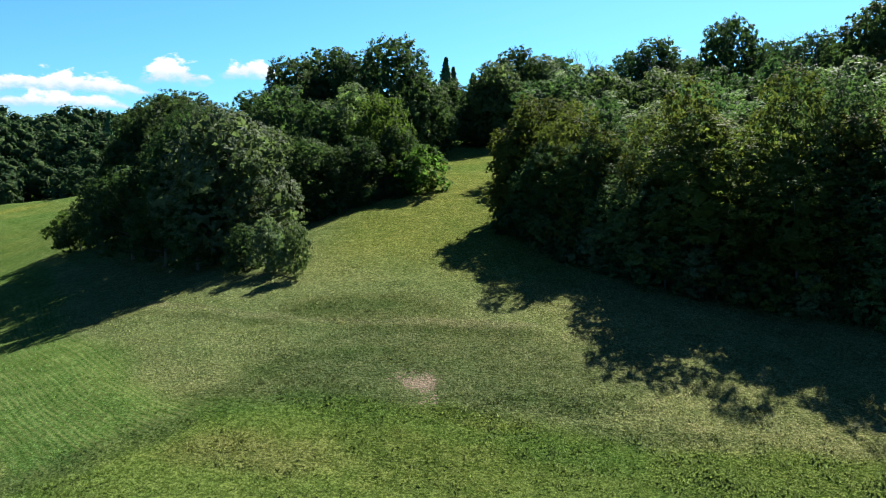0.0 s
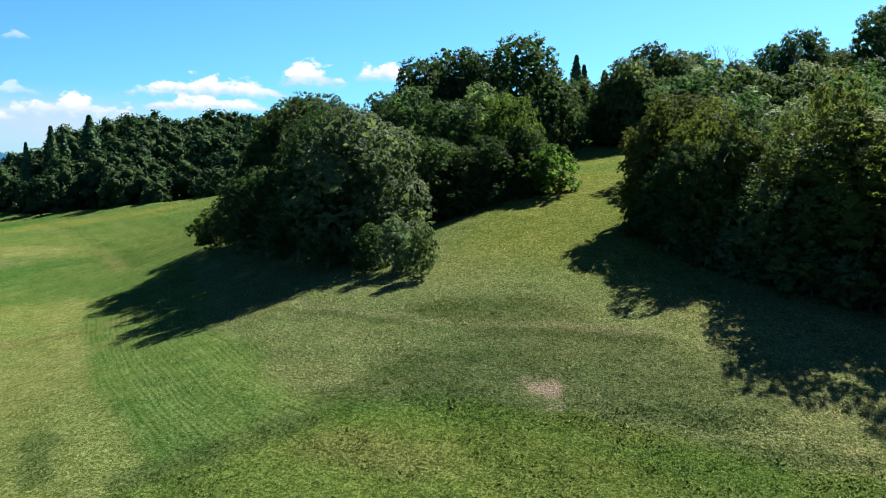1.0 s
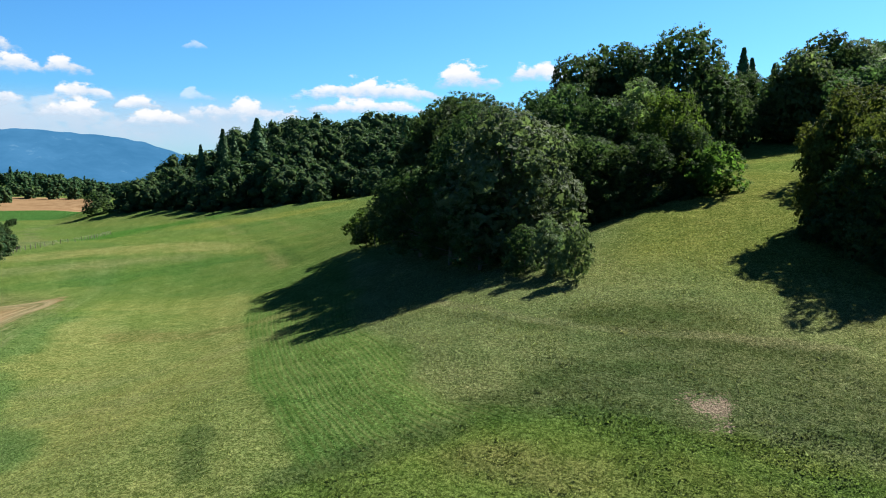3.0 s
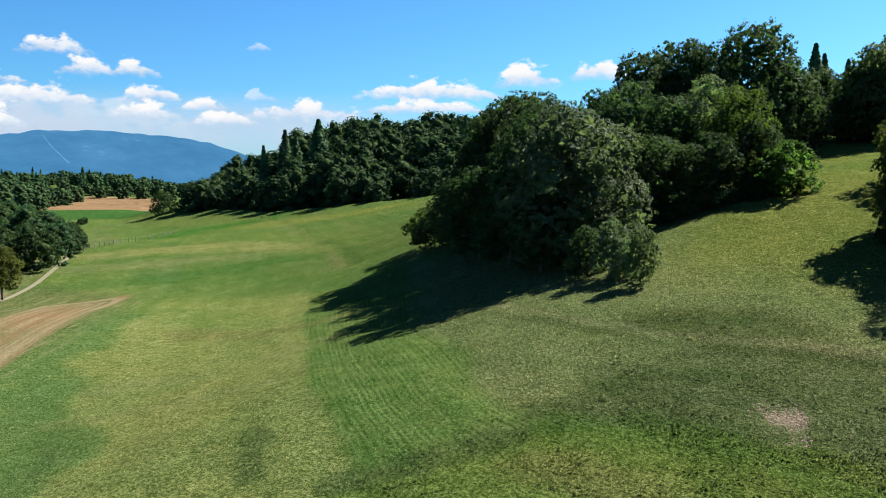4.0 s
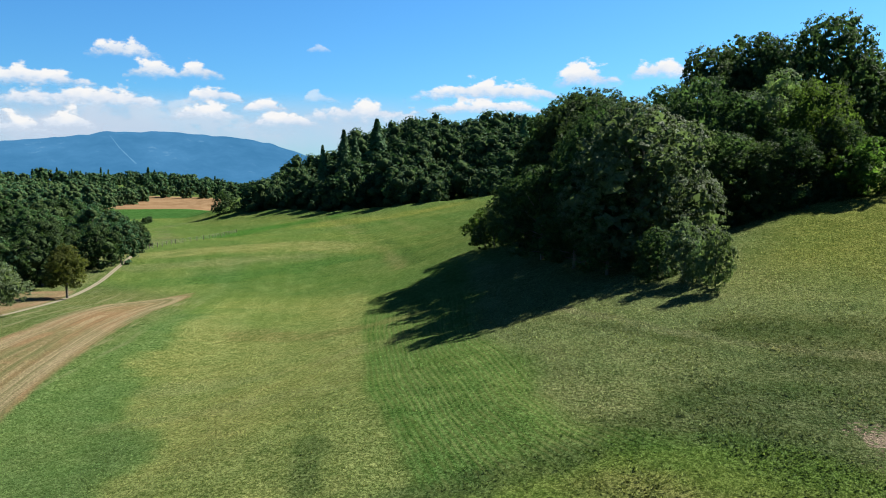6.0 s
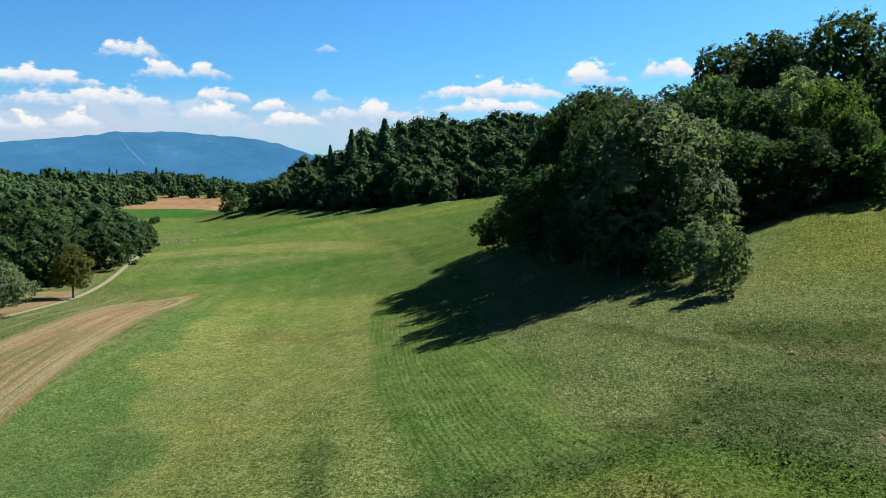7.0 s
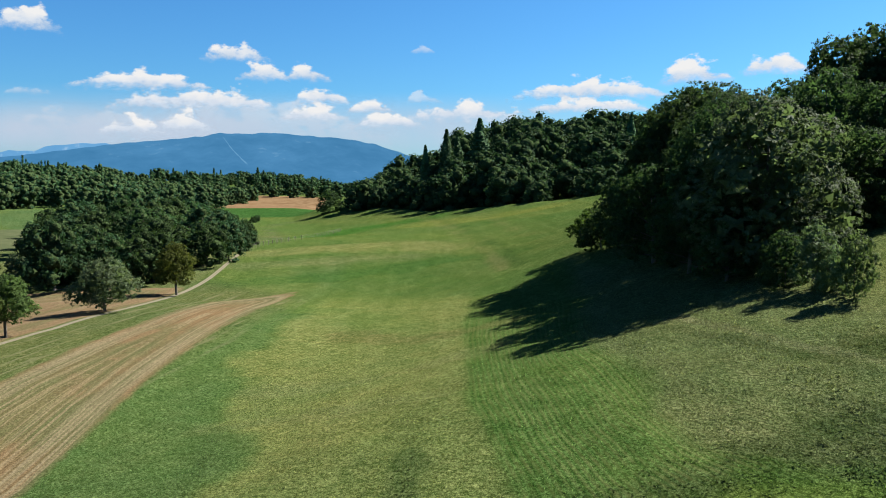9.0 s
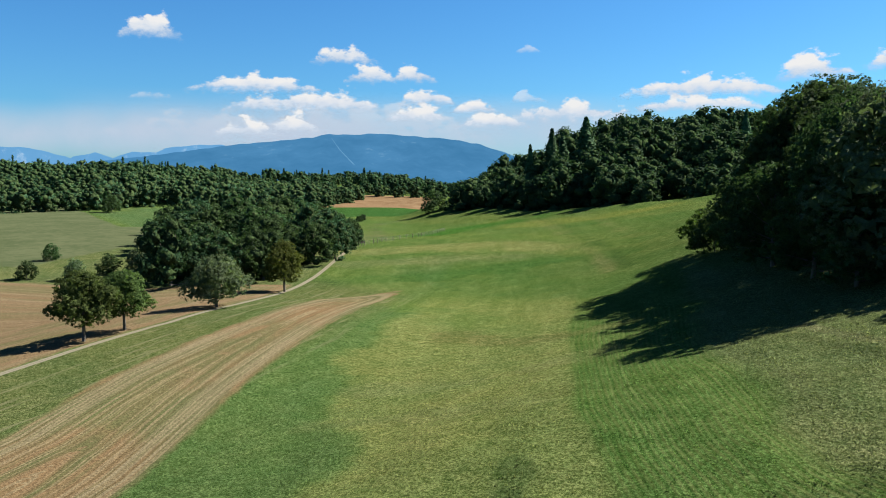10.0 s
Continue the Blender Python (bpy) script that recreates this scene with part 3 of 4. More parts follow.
def conifer_arrays(rng, height, width, count, size):
    h = rng.uniform(0.08, 1, count) ** 0.8
    q = rng.uniform(0, 6.283, count)
    tier = 0.80 + 0.12 * np.sin(h * 75 + 2 * np.sin(q)) + 0.10 * np.sin(3 * q + 9 * h)
    r = width * 0.5 * (1.01 - h) ** 0.82 * tier * rng.uniform(0.25, 1.12, count)
    p = np.stack([r * np.cos(q), r * np.sin(q), h * height - r * 0.2], 1)
    u = np.stack([np.cos(q), np.sin(q), np.full(count, 0.5)], 1)
    v, f = leaves(rng, p, u, size)
    tv, tf = v.tolist(), f.tolist()
    limb(tv, tf, (0, 0, height * 0.08), (0, 0, height * 0.97), width * 0.10, width * 0.01, 8)
    return np.array(tv), tf, len(f)


def conifer_kind(name, seed, height, width, count, size, label):
    rng = np.random.default_rng(seed)
    v, f, _ = conifer_arrays(rng, height, width, count, size)
    root = new(name)
    tv, tf = [], []
    limb(tv, tf, (0, 0, -0.5), (0, 0, height * 0.8), 0.25, 0.06)
    part("trunk", mesh("trunk", tv, tf, BARK), root)
    part("crown", mesh("crown", v, f, NEEDLE), root)
    return tagged(root, label, "tree")


def drop(thing):
    for o in (*thing.children_recursive, thing):
        bpy.data.objects.remove(o)


def plant(kind, x, y, height, base, turn=0.0, wide=1.0, sink=0.15, label="", group=""):
    """A copy of a kind of tree, scaled to that height, standing on the ground."""
    s = height / base
    m = Matrix.LocRotScale((x, y, ground_at(x, y) - sink), Euler((0, 0, turn)), (s * wide, s * wide, s))
    ob = copy_thing(kind, m)
    return tagged(ob, label, "", group)


def polar(az, d):
    return d * math.sin(radians(az)), d * math.cos(radians(az))


rnd = random.Random(11)
BROAD = [tree_kind("broadleaf_tree", 20 + k, 16, 11 + k % 2, 0.5, m, 660, 22, 0.66, 0.245, 32, "dense dark green broadleaf tree at the wood's edge", trunk=0.3, full=True, dense=0.66)
         for k, m in enumerate((LEAF, LEAF, LEAF_PALE, LEAF_FRESH, LEAF_YELLOW, LEAF_SILVER_SHEEN))]
SHRUB = [tree_kind("shrub", 40 + k, 5, 5.2, 0.1, m, 260, 20, 0.36, 0.165, 14, "rounded leafy shrub at the edge of the trees", "shrub", trunk=0.08, dense=0.62)
         for k, m in enumerate((LEAF_SILVER_SHEEN, LEAF_FRESH, LEAF, LEAF_PALE))]
DOME = [tree_kind("broadleaf_tree", 30 + k, 18, 14, 0.4, m, 1850, 22, 0.46, 0.215, 46, "tall dome-shaped tree of a copse on the meadow", trunk=0.4, full=True, dense=0.72, bulk=1.25)
        for k, m in enumerate((LEAF_SILVER_SHEEN, LEAF, LEAF_YELLOW, LEAF_PALE))]
OPEN = [tree_kind("broadleaf_tree", 130 + k, 15, 7.5 + k % 3, 0.4, m, 560, 20, 0.62, 0.20, 20, "slender open-crowned tree at the wood's edge", trunk=0.16, dense=0)
        for k, m in enumerate((LEAF, LEAF_YELLOW, LEAF_PALE, LEAF_YELLOW, LEAF))]
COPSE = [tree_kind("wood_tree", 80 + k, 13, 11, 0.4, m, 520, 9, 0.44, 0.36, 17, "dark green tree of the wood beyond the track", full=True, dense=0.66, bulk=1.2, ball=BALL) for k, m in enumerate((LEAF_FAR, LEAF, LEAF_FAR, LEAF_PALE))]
UPPER = [tree_kind("broadleaf_tree", 90 + k, 16, 11 + k % 2, 0.5, m, 620, 14, 0.60, 0.34, 26, "tall dark green tree of the hilltop wood", trunk=0.3, full=True, dense=0.70)
         for k, m in enumerate((LEAF, LEAF, LEAF_PALE, LEAF_SILVER_SHEEN, LEAF))]
CREST = [tree_kind("broadleaf_tree", 290 + k, 16, 11 + k % 2, 0.5, m, 1000, 17, 0.50, 0.265, 42, "tall dark green tree of the hilltop wood", trunk=0.3, full=True, dense=0.74, bulk=1.4)
         for k, m in enumerate((LEAF, LEAF, LEAF_PALE, LEAF_SILVER_SHEEN, LEAF))]
SPRUCE = conifer_kind("spruce", 60, 20, 11.0, 3000, 0.75, "dark spruce rising above the wood")


def front(entries, group, label, kinds=BROAD, base=16):
    for az, d, top, k, wide in entries:
        x, y = polar(az, d)
        plant(kinds[k], x, y, top - ground_at(x, y), base, rnd.uniform(0, 6.28), wide * rnd.uniform(0.95, 1.1), group=group, label=label)


# the copse in the middle of the slope
front([(-14.3, 96, 48.4, 0, 0.98), (-17.0, 138, 54.4, 1, 0.88), (-18.7, 142, 53.6, 1, 0.84)], "copse on the slope", "tall dense dome-shaped tree of a copse on the meadow", DOME, 18)
front([(-15.8, 104.5, 49.5, 1, 0.85), (-17.9, 132, 53.0, 1, 0.8), (-17.2, 116, 48.8, 1, 0.85)], "copse on the slope", "tall dense dome-shaped tree of a copse on the meadow", DOME, 18)
front([(-20.5, 133, 46.8, 1, 0.9), (-22.2, 143, 40.8, 1, 1.1), (-18.4, 104, 42.0, 0, 0.95), (-20.4, 119, 42.5, 1, 1.0), (-16.4, 94, 39.5, 0, 1.2),
       (-21.5, 134, 42.5, 0, 0.9), (-12.9, 104, 46.5, 5, 0.8), (-19.4, 131, 48.6, 1, 0.9)],
      "copse on the slope", "dense dark green tree of a copse on the meadow")
for az, d, top, k, wide in ((-10.1, 78.5, 36.4, 3, 0.62), (-11.9, 83, 36.8, 0, 0.75), (-11.0, 81, 35.0, 0, 0.7), (-24.1, 150, 35.6, 1, 0.95), (-23.5, 146, 36, 2, 0.95), (-13.4, 86, 36, 2, 0.9)):
    x, y = polar(az, d)
    plant(SHRUB[k], x, y, top - ground_at(x, y), 5, rnd.uniform(0, 6.28), wide, group="shrubs at the copse")

# the trees behind it, beside the grassy gap
# first two: paler leaf kinds stand in for sunlight on their crowns
front([(-4, 122, 53.2, 3, 0.85), (-6.3, 126, 54.4, 2, 0.9), (-8.6, 121, 52, 0, 0.95), (-10.9, 130, 55, 1, 0.9), (-12.4, 128, 51, 1, 0.9),
       (-5.6, 114, 46.5, 1, 0.95), (-9.2, 109, 46, 0, 1.1), (-3.2, 119, 48, 1, 0.8), (-7.4, 111, 45, 0, 1.1)],
      "trees beside the gap", "tall green tree beside the grassy gap")
# the last four are added to keep the ground under the trees dark
for az, d, top, k in ((-1.6, 115, 46.2, 1), (-2.6, 116, 45.2, 1), (-11.3, 108, 41, 2), (-3.6, 113.5, 42.0, 2), (-5.4, 111.5, 40.8, 2), (-7.2, 109.5, 40.2, 2), (-9.2, 107.5, 39.6, 2)):
    x, y = polar(az, d)
    plant(SHRUB[k], x, y, top - ground_at(x, y), 5, rnd.uniform(0, 6.28), 0.95, sink=1.1, group="shrubs beside the gap")
front([(-10.1, 160, 63.6, 0, 0.8), (-7.8, 165, 66, 4, 0.8), (-6, 162, 65, 0, 0.8), (-3.3, 150, 66, 0, 0.85), (-1.5, 155, 60, 1, 0.9), (0.6, 185, 62, 1, 0.9),
       (2.4, 168, 60, 0, 1.0), (3.7, 167, 64, 2, 0.9), (4.9, 176, 68, 0, 0.85), (6.4, 180, 67, 3, 0.85), (7.7, 190, 68, 0, 0.9), (1.6, 172, 56, 1, 1.1), (5.6, 168, 60, 0, 1.0),
       (-12.5, 170, 58, 0, 0.9), (10.6, 205, 68, 2, 0.8), (12.4, 228, 74.5, 0, 0.8), (14.2, 230, 78, 0, 0.8), (15.6, 225, 72, 1, 0.9), (18.7, 195, 76, 0, 0.85),
       (21.3, 210, 73, 1, 0.9), (23.6, 190, 71, 0, 0.9), (25.4, 195, 70, 1, 0.9), (27.2, 170, 73, 0, 0.8), (30, 175, 70, 1, 0.9), (9, 215, 66, 1, 1.0), (17, 215, 70, 1, 1.0)],
      "trees of the upper wood", "tall dark green tree of the hilltop wood", CREST)
for az, d, top in ((0.2, 229, 73), (0.7, 233, 71), (2.0, 226, 68.5)):
    x, y = polar(az, d)
    plant(SPRUCE, x, y, top - ground_at(x, y), 20, rnd.uniform(0, 6.28), 1.0, group="spruces on the hilltop")

# the wood on the right-hand slope
front([(6.6, 96, 49.8, 2, 0.78)], "trees of the right wood", "yellowing tree at the edge of the hillside wood", DOME, 18)
front([(5.4, 94, 42, 0, 0.7), (5.9, 101, 49.8, 4, 0.5), (4.6, 95, 46.8, 4, 0.62), (7.4, 90, 47.0, 4, 0.55)], "trees of the right wood", "yellowing tree at the edge of the hillside wood")
front([(9.2, 86, 48.3, 1, 0.85), (10.9, 90, 49.3, 0, 0.9), (14.6, 83.5, 48.2, 2, 0.8), (16.4, 81, 50.2, 3, 0.72), (17.2, 86, 50.5, 0, 0.85), (22.2, 82.5, 50.8, 1, 0.75), (23.6, 87, 51.2, 4, 0.85), (26.0, 83.5, 49.8, 0, 0.85), (28.2, 82.5, 49.6, 2, 0.85)],
      "trees of the right wood", "tall open-crowned tree at the edge of the hillside wood", OPEN, 15)
for k, (high, low) in enumerate(((200, 320), (172, 280), (160, 215), (142, 190), (128, 160), (112, 140))):
    az = 7.4 + 1.1 * (k % 2)
    # trees past 28 degrees stand out of view, added to cast shade
    while az < 37:
        edge = np.interp(az, (4.2, 8, 14.2, 19.7, 27.9, 40), (92.5, 85.5, 79.5, 77.5, 77, 80))
        d = edge + (1.5, 7, 15, 25, 38, 54)[k] + rnd.uniform(-1.8, 1.8)
        x, y = polar(az, d)
        top = 40 + (320 - rnd.uniform(high, low)) / 1480 * d
        kind, full = (OPEN[rnd.randrange(5)], 15) if k < 3 else (UPPER[rnd.randrange(5)], 16)
        plant(kind, x, y, max(5.5, top - ground_at(x, y)), full, rnd.uniform(0, 6.28), rnd.uniform(0.9, 1.2) * (1.25 if k == 0 else 1), group="trees of the right wood", label="leafy green tree of a dense hillside wood")
        az += (rnd.uniform(1.9, 2.9) if k < 3 else rnd.uniform(2.7, 3.8) * (1.35 if k > 3 else 1)) * 95 / d


# brushwood that closes the wood's edge down to the grass
for k in range(19):
    az = 4.9 + 1.75 * k + rnd.uniform(-0.4, 0.4)
    d = float(np.interp(az, (4.2, 8, 14.2, 19.7, 27.9, 40), (92.5, 85.5, 79.5, 77.5, 77, 80))) - 0.6 + rnd.uniform(-0.6, 0.6)
    x, y = polar(az, d)
    plant(SHRUB[(2, 3, 2, 0)[k % 4]], x, y, rnd.uniform(3.4, 5.4), 5, rnd.uniform(0, 6.28), rnd.uniform(0.9, 1.2), sink=0.7, label="dark leafy brushwood at the foot of the hillside wood", group="brushwood at the wood's edge")


def snag_kind(seed, height):
    """A dead tree: bare trunk with forking branches."""
    rng = random.Random(seed)
    v, f = [], []

    def grow(p, d, length, r, depth):
        q = [p[i] + d[i] * length for i in range(3)]
        limb(v, f, p, q, r, r * 0.6, 5)
        if depth:
            for _ in range(3):
                e = Vector((d[0] + rng.uniform(-0.7, 0.7), d[1] + rng.uniform(-0.7, 0.7), d[2] + rng.uniform(-0.1, 0.5))).normalized()
                grow(q, e, length * rng.uniform(0.5, 0.75), r * 0.55, depth - 1)

    grow((0, 0, -0.5), (0, 0, 1), height * 0.42, 0.2, 4)
    root = new("dead_tree")
    part("trunk", mesh("trunk", v, f, BARK), root)
    return tagged(root, "bare grey dead tree among the green wood", "tree")


for k, (az, d, top) in enumerate(((9.7, 190, 68), (10.1, 196, 67), (14.4, 190, 66), (23.9, 172, 70), (24.6, 176, 70.5), (12.9, 150, 57))):
    x, y = polar(az, d)
    snag = snag_kind(200 + k, top - ground_at(x, y))
    snag.location = (x, y, ground_at(x, y))

# the trees along the track
ASH = tree_kind("ash_tree", 71, 9, 7.5, 2.2, LEAF_ASH, 760, 19, 0.42, 0.18, 24, "lone dark green tree standing beside the farm track", trunk=0.22)
WILLOW = tree_kind("willow_tree", 72, 8, 8.8, 0.9, LEAF_WILLOW, 700, 17, 0.40, 0.17, 24, "silvery green willow beside the farm track", trunk=0.22)
MAPLE = tree_kind("maple_tree", 73, 9.5, 7.2, 1.9, LEAF_YELLOW, 650, 17, 0.42, 0.19, 24, "olive green tree beside the farm track", trunk=0.22)
for kind, x, y, h, base in ((ASH, -98.2, 54.5, 8.5, 9), (ASH, -100.2, 60.5, 7.6, 9), (WILLOW, -108.6, 79, 7.9, 8), (MAPLE, -123, 102.5, 9.4, 9.5)):
    plant(kind, x, y, h, base, rnd.uniform(0, 6.28))

# the wood beyond the track
W1 = [(-147, 92), (-140, 113), (-150, 140), (-160, 155), (-300, 290), (-330, 280), (-285, 215), (-245, 150), (-184, 112)]


def scatter(outline, gap, seed, inset=0.0):
    """Spread points over an outline, no two nearer than the gap."""
    r = random.Random(seed)
    xs, ys = [p[0] for p in outline], [p[1] for p in outline]
    got, cells = [], {}
    area = (max(xs) - min(xs)) * (max(ys) - min(ys))
    for _ in range(int(area / gap / gap * 5)):
        x, y = r.uniform(min(xs), max(xs)), r.uniform(min(ys), max(ys))
        i, j = int(x // gap), int(y // gap)
        if any(math.hypot(x - p, y - q) < gap for a in (-1, 0, 1) for b in (-1, 0, 1) for p, q in cells.get((i + a, j + b), ())):
            continue
        got.append((x, y))
        cells.setdefault((i, j), []).append((x, y))
    keep = inside(np.array([p[0] for p in got]), np.array([p[1] for p in got]), outline) > inset
    return [p for p, k in zip(got, keep) if k]


# the wood's canopy, seen from the meadow: it stands lower towards the track
CANOPY_AZ = (-61.4, -60.3, -59.2, -58.1, -55.6, -52.0, -50.3, -49.2, -48.2, -46.7, -46.2)
CANOPY_EL = (-4.7, -1.9, -1.3, -0.75, -0.3, -0.6, -1.15, -1.5, -1.9, -2.9, -3.7)
for x, y in scatter(W1, 9.0, 5) + [(-146, 94), (-152, 98), (-143, 103), (-158, 101), (-139, 110)]:
    away, az = math.hypot(x + 5.7, y - 10.6), math.degrees(math.atan2(x + 5.7, y - 10.6))
    room = 39.7 + math.tan(radians(float(np.interp(az, CANOPY_AZ, CANOPY_EL)))) * away - ground_at(x, y)
    plant(COPSE[rnd.randrange(4) if rnd.random() < 0.25 else rnd.randrange(2)], x, y, max(4.5, min(rnd.uniform(9, 15), room) * rnd.uniform(0.80, 1.06)), 13, rnd.uniform(0, 6.28), rnd.uniform(0.82, 1.05), sink=1.2, group="wood beyond the track")


def far_wood(name, outline, gap, low, high, seed, size, count, label, spruce=lambda az, d: 0.05, lift=lambda az, d: 0.0, more=()):
    """A distant wood, all its crowns in one sheet of leaf sprays: round heaped heads, and spires of spruce among them."""
    rng = np.random.default_rng(seed)
    mean = 0.5 * (low + high)
    kinds = []
    for k in range(7):
        ls = [(0, 0, 0.48, 0.27, 0.27, 0.40)]
        for i in range(13):
            q, h = 2.4 * i + rng.uniform(-0.4, 0.4), (i + 0.5) / 13
            reach = 0.30 * math.sin(math.pi * (0.22 + 0.74 * h)) ** 0.6 * rng.uniform(0.8, 1.1)
            rr = rng.uniform(0.12, 0.185)
            ls.append((reach * math.cos(q), reach * math.sin(q), 0.12 + 0.72 * h, rr, rr, rr * 0.85))
        kinds.append(crown_arrays(rng, ls, count // 4, 4, 0.6 * size / mean, size / mean, 0.74, inner=0.86, stray=0.32, ball=BALL))
    kinds.append(conifer_arrays(rng, 1.08, 0.56, count, 0.8 * size / mean))
    vs, fs, inward, at = [], [], [], 0
    for x, y in (*scatter(outline, gap, seed, 5.0), *more):
        az, d = math.degrees(math.atan2(x, y)), math.hypot(x, y)
        v, f, sprays = kinds[7 if rng.random() < spruce(az, d) else rng.integers(7)]
        h, q = rng.uniform(low, high) * rng.choice((0.82, 1.0, 1.12)) + lift(az, d), rng.uniform(0, 6.28)
        w = rng.uniform(0.92, 1.22) * (0.4 * min(h, high) + 0.6 * h)
        c, s = math.cos(q), math.sin(q)
        vs.append(np.stack([x + w * (v[:, 0] * c - v[:, 1] * s), y + w * (v[:, 0] * s + v[:, 1] * c), ground_at(x, y) - 2.6 + h * v[:, 2]], 1))
        fs += [[i + at for i in p] for p in f]
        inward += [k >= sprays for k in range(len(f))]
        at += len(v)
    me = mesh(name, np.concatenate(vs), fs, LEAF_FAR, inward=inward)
    return tagged(new(name, me), label, "wood", kind="stuff")


far_wood("hill_wood", HILL_WOOD, 10.2, 13, 18, 7, 0.55, 1150, "dark broadleaf wood covering the far hill",
         lambda az, d: 0.0, lambda az, d: 6.5 * math.exp(-((az + 31.8) / 3.2) ** 2) * (d > 325) + 4.0 * math.exp(-((az + 37.3) / 2.2) ** 2) + 3.2 * float(smooth(-31, -28, np.array(az))) * (d > 330),
         ((-253, 311), (-249, 320), (-243, 309), (-231, 305), (-238, 322)))
for az, d, el, wide in ((-33.6, 392, 3.40, 0.95), (-32.9, 400, 3.15, 0.95), (-31.4, 390, 4.15, 1.25), (-35.0, 388, 2.35, 0.75), (-21.6, 392, 4.40, 0.9)):
    x, y = polar(az, d)
    plant(SPRUCE, x, y, max(9, 40 + math.tan(radians(el)) * (d - 12) - ground_at(x, y)), 20, rnd.uniform(0, 6.28), wide, label="dark spruce rising out of the hill wood", group="spruces on the far hill")
far_wood("valley_wood", [(-495, 190), (-478, 240), (-490, 295), (-400, 330), (-420, 370), (-620, 600), (-900, 620), (-1000, 300), (-1000, 100), (-600, 100)],
         10.6, 13, 19, 8, 1.15, 210, "dark mixed wood across the valley", lambda az, d: 0.02 + 0.25 * (d > 800) * (az < -57))
far_wood("distant_wood", [(-790, 560), (-690, 640), (-600, 700), (-500, 780), (-540, 860), (-700, 1000), (-980, 800)], 16.0, 16, 21, 9, 1.6, 300, "distant dark wood behind the ploughed field", lambda az, d: 0.04 + 0.22 * (d > 1000))


# ---- shrubs in the fields, fence, grass ----
for x, y, h, k in ((-175, 80, 4.0, 2), (-196, 94, 4.2, 2), (-272, 309, 11.5, 2), (-470, 250, 11, 2), (-150, 100, 4.5, 2), (-158, 104, 5, 0), (-165, 106, 5.5, 2), (-167.4, 86, 4.4, 0), (-168.5, 93.5, 4.6, 2), (-165, 97.5, 5.2, 0)):
    plant(SHRUB[k], x, y, h, 5, rnd.uniform(0, 6.28), 1.0, label="rounded dark green shrub standing in the fields")


for k in (*OPEN, *DOME, *BROAD, *UPPER, *CREST, *SHRUB, SPRUCE, ASH, WILLOW, MAPLE, *COPSE):
    drop(k)


def wood_material():
    m, n, l, b = material("grey_wood")
    no = node(n, "TexNoise", Scale=12.0, Detail=4.0)
    l.new(ramp(n, l, no.outputs[0], ((0.3, (0.045, 0.038, 0.030)), (0.7, (0.11, 0.095, 0.075)))), b.inputs["Base Color"])
    b.inputs["Roughness"].default_value = 0.9
    return m


def build_fence():
    fence = tagged(new("fence"), "weathered wooden post and wire fence along the meadow's edge", "fence")
    wood = wood_material()
    v, f = [], []
    limb(v, f, (0, 0, -0.3), (0, 0, 1.25), 0.08, 0.07, 8)
    post = mesh("post", v, f, wood)
    run = [(-158, 150), (-162.7, 159.6), (-168, 172.7), (-177.3, 195.8), (-187, 213), (-200, 233.7)]
    spots = [(a[0] + (b[0] - a[0]) * k / 5, a[1] + (b[1] - a[1]) * k / 5) for a, b in zip(run, run[1:]) for k in range(5)] + run[-1:]
    for x, y in spots:
        p = part("post", post, fence)
        p.location = (x, y, ground_at(x, y))
    for h in (0.5, 0.85, 1.15):
        v, f = [], []
        for (ax, ay), (bx, by) in zip(spots, spots[1:]):
            limb(v, f, (ax, ay, ground_at(ax, ay) + h), (bx, by, ground_at(bx, by) + h), 0.012, 0.012, 4)
        part("wire", mesh("wire", v, f, wood), fence)


build_fence()


def grass_material():
    m, n, l, b = material("grass_blade")
    a = n.new("ShaderNodeAttribute")
    a.attribute_name = "grass"
    geo = n.new("ShaderNodeNewGeometry")
    vary = ramp(n, l, geo.outputs["Random Per Island"], ((0.0, (0.30, 0.32, 0.28)), (0.5, (0.54, 0.54, 0.52)), (1.0, (0.88, 0.84, 0.86))))
    colour = mix(n, l, 1.0, a.outputs["Color"], vary, "MULTIPLY")
    l.new(colour, b.inputs["Base Color"])
    b.inputs["Roughness"].default_value = 0.8
    b.inputs["Specular IOR Level"].default_value = 0.03
    tr, ms = n.new("ShaderNodeBsdfTranslucent"), n.new("ShaderNodeMixShader")
    l.new(mix(n, l, 1.0, colour, (1.35, 1.30, 0.95), "MULTIPLY"), tr.inputs[0])
    ms.inputs[0].default_value = 0.5
    l.new(b.outputs[0], ms.inputs[1])
    l.new(tr.outputs[0], ms.inputs[2])
    l.new(ms.outputs[0], n["Material Output"].inputs[0])
    return m


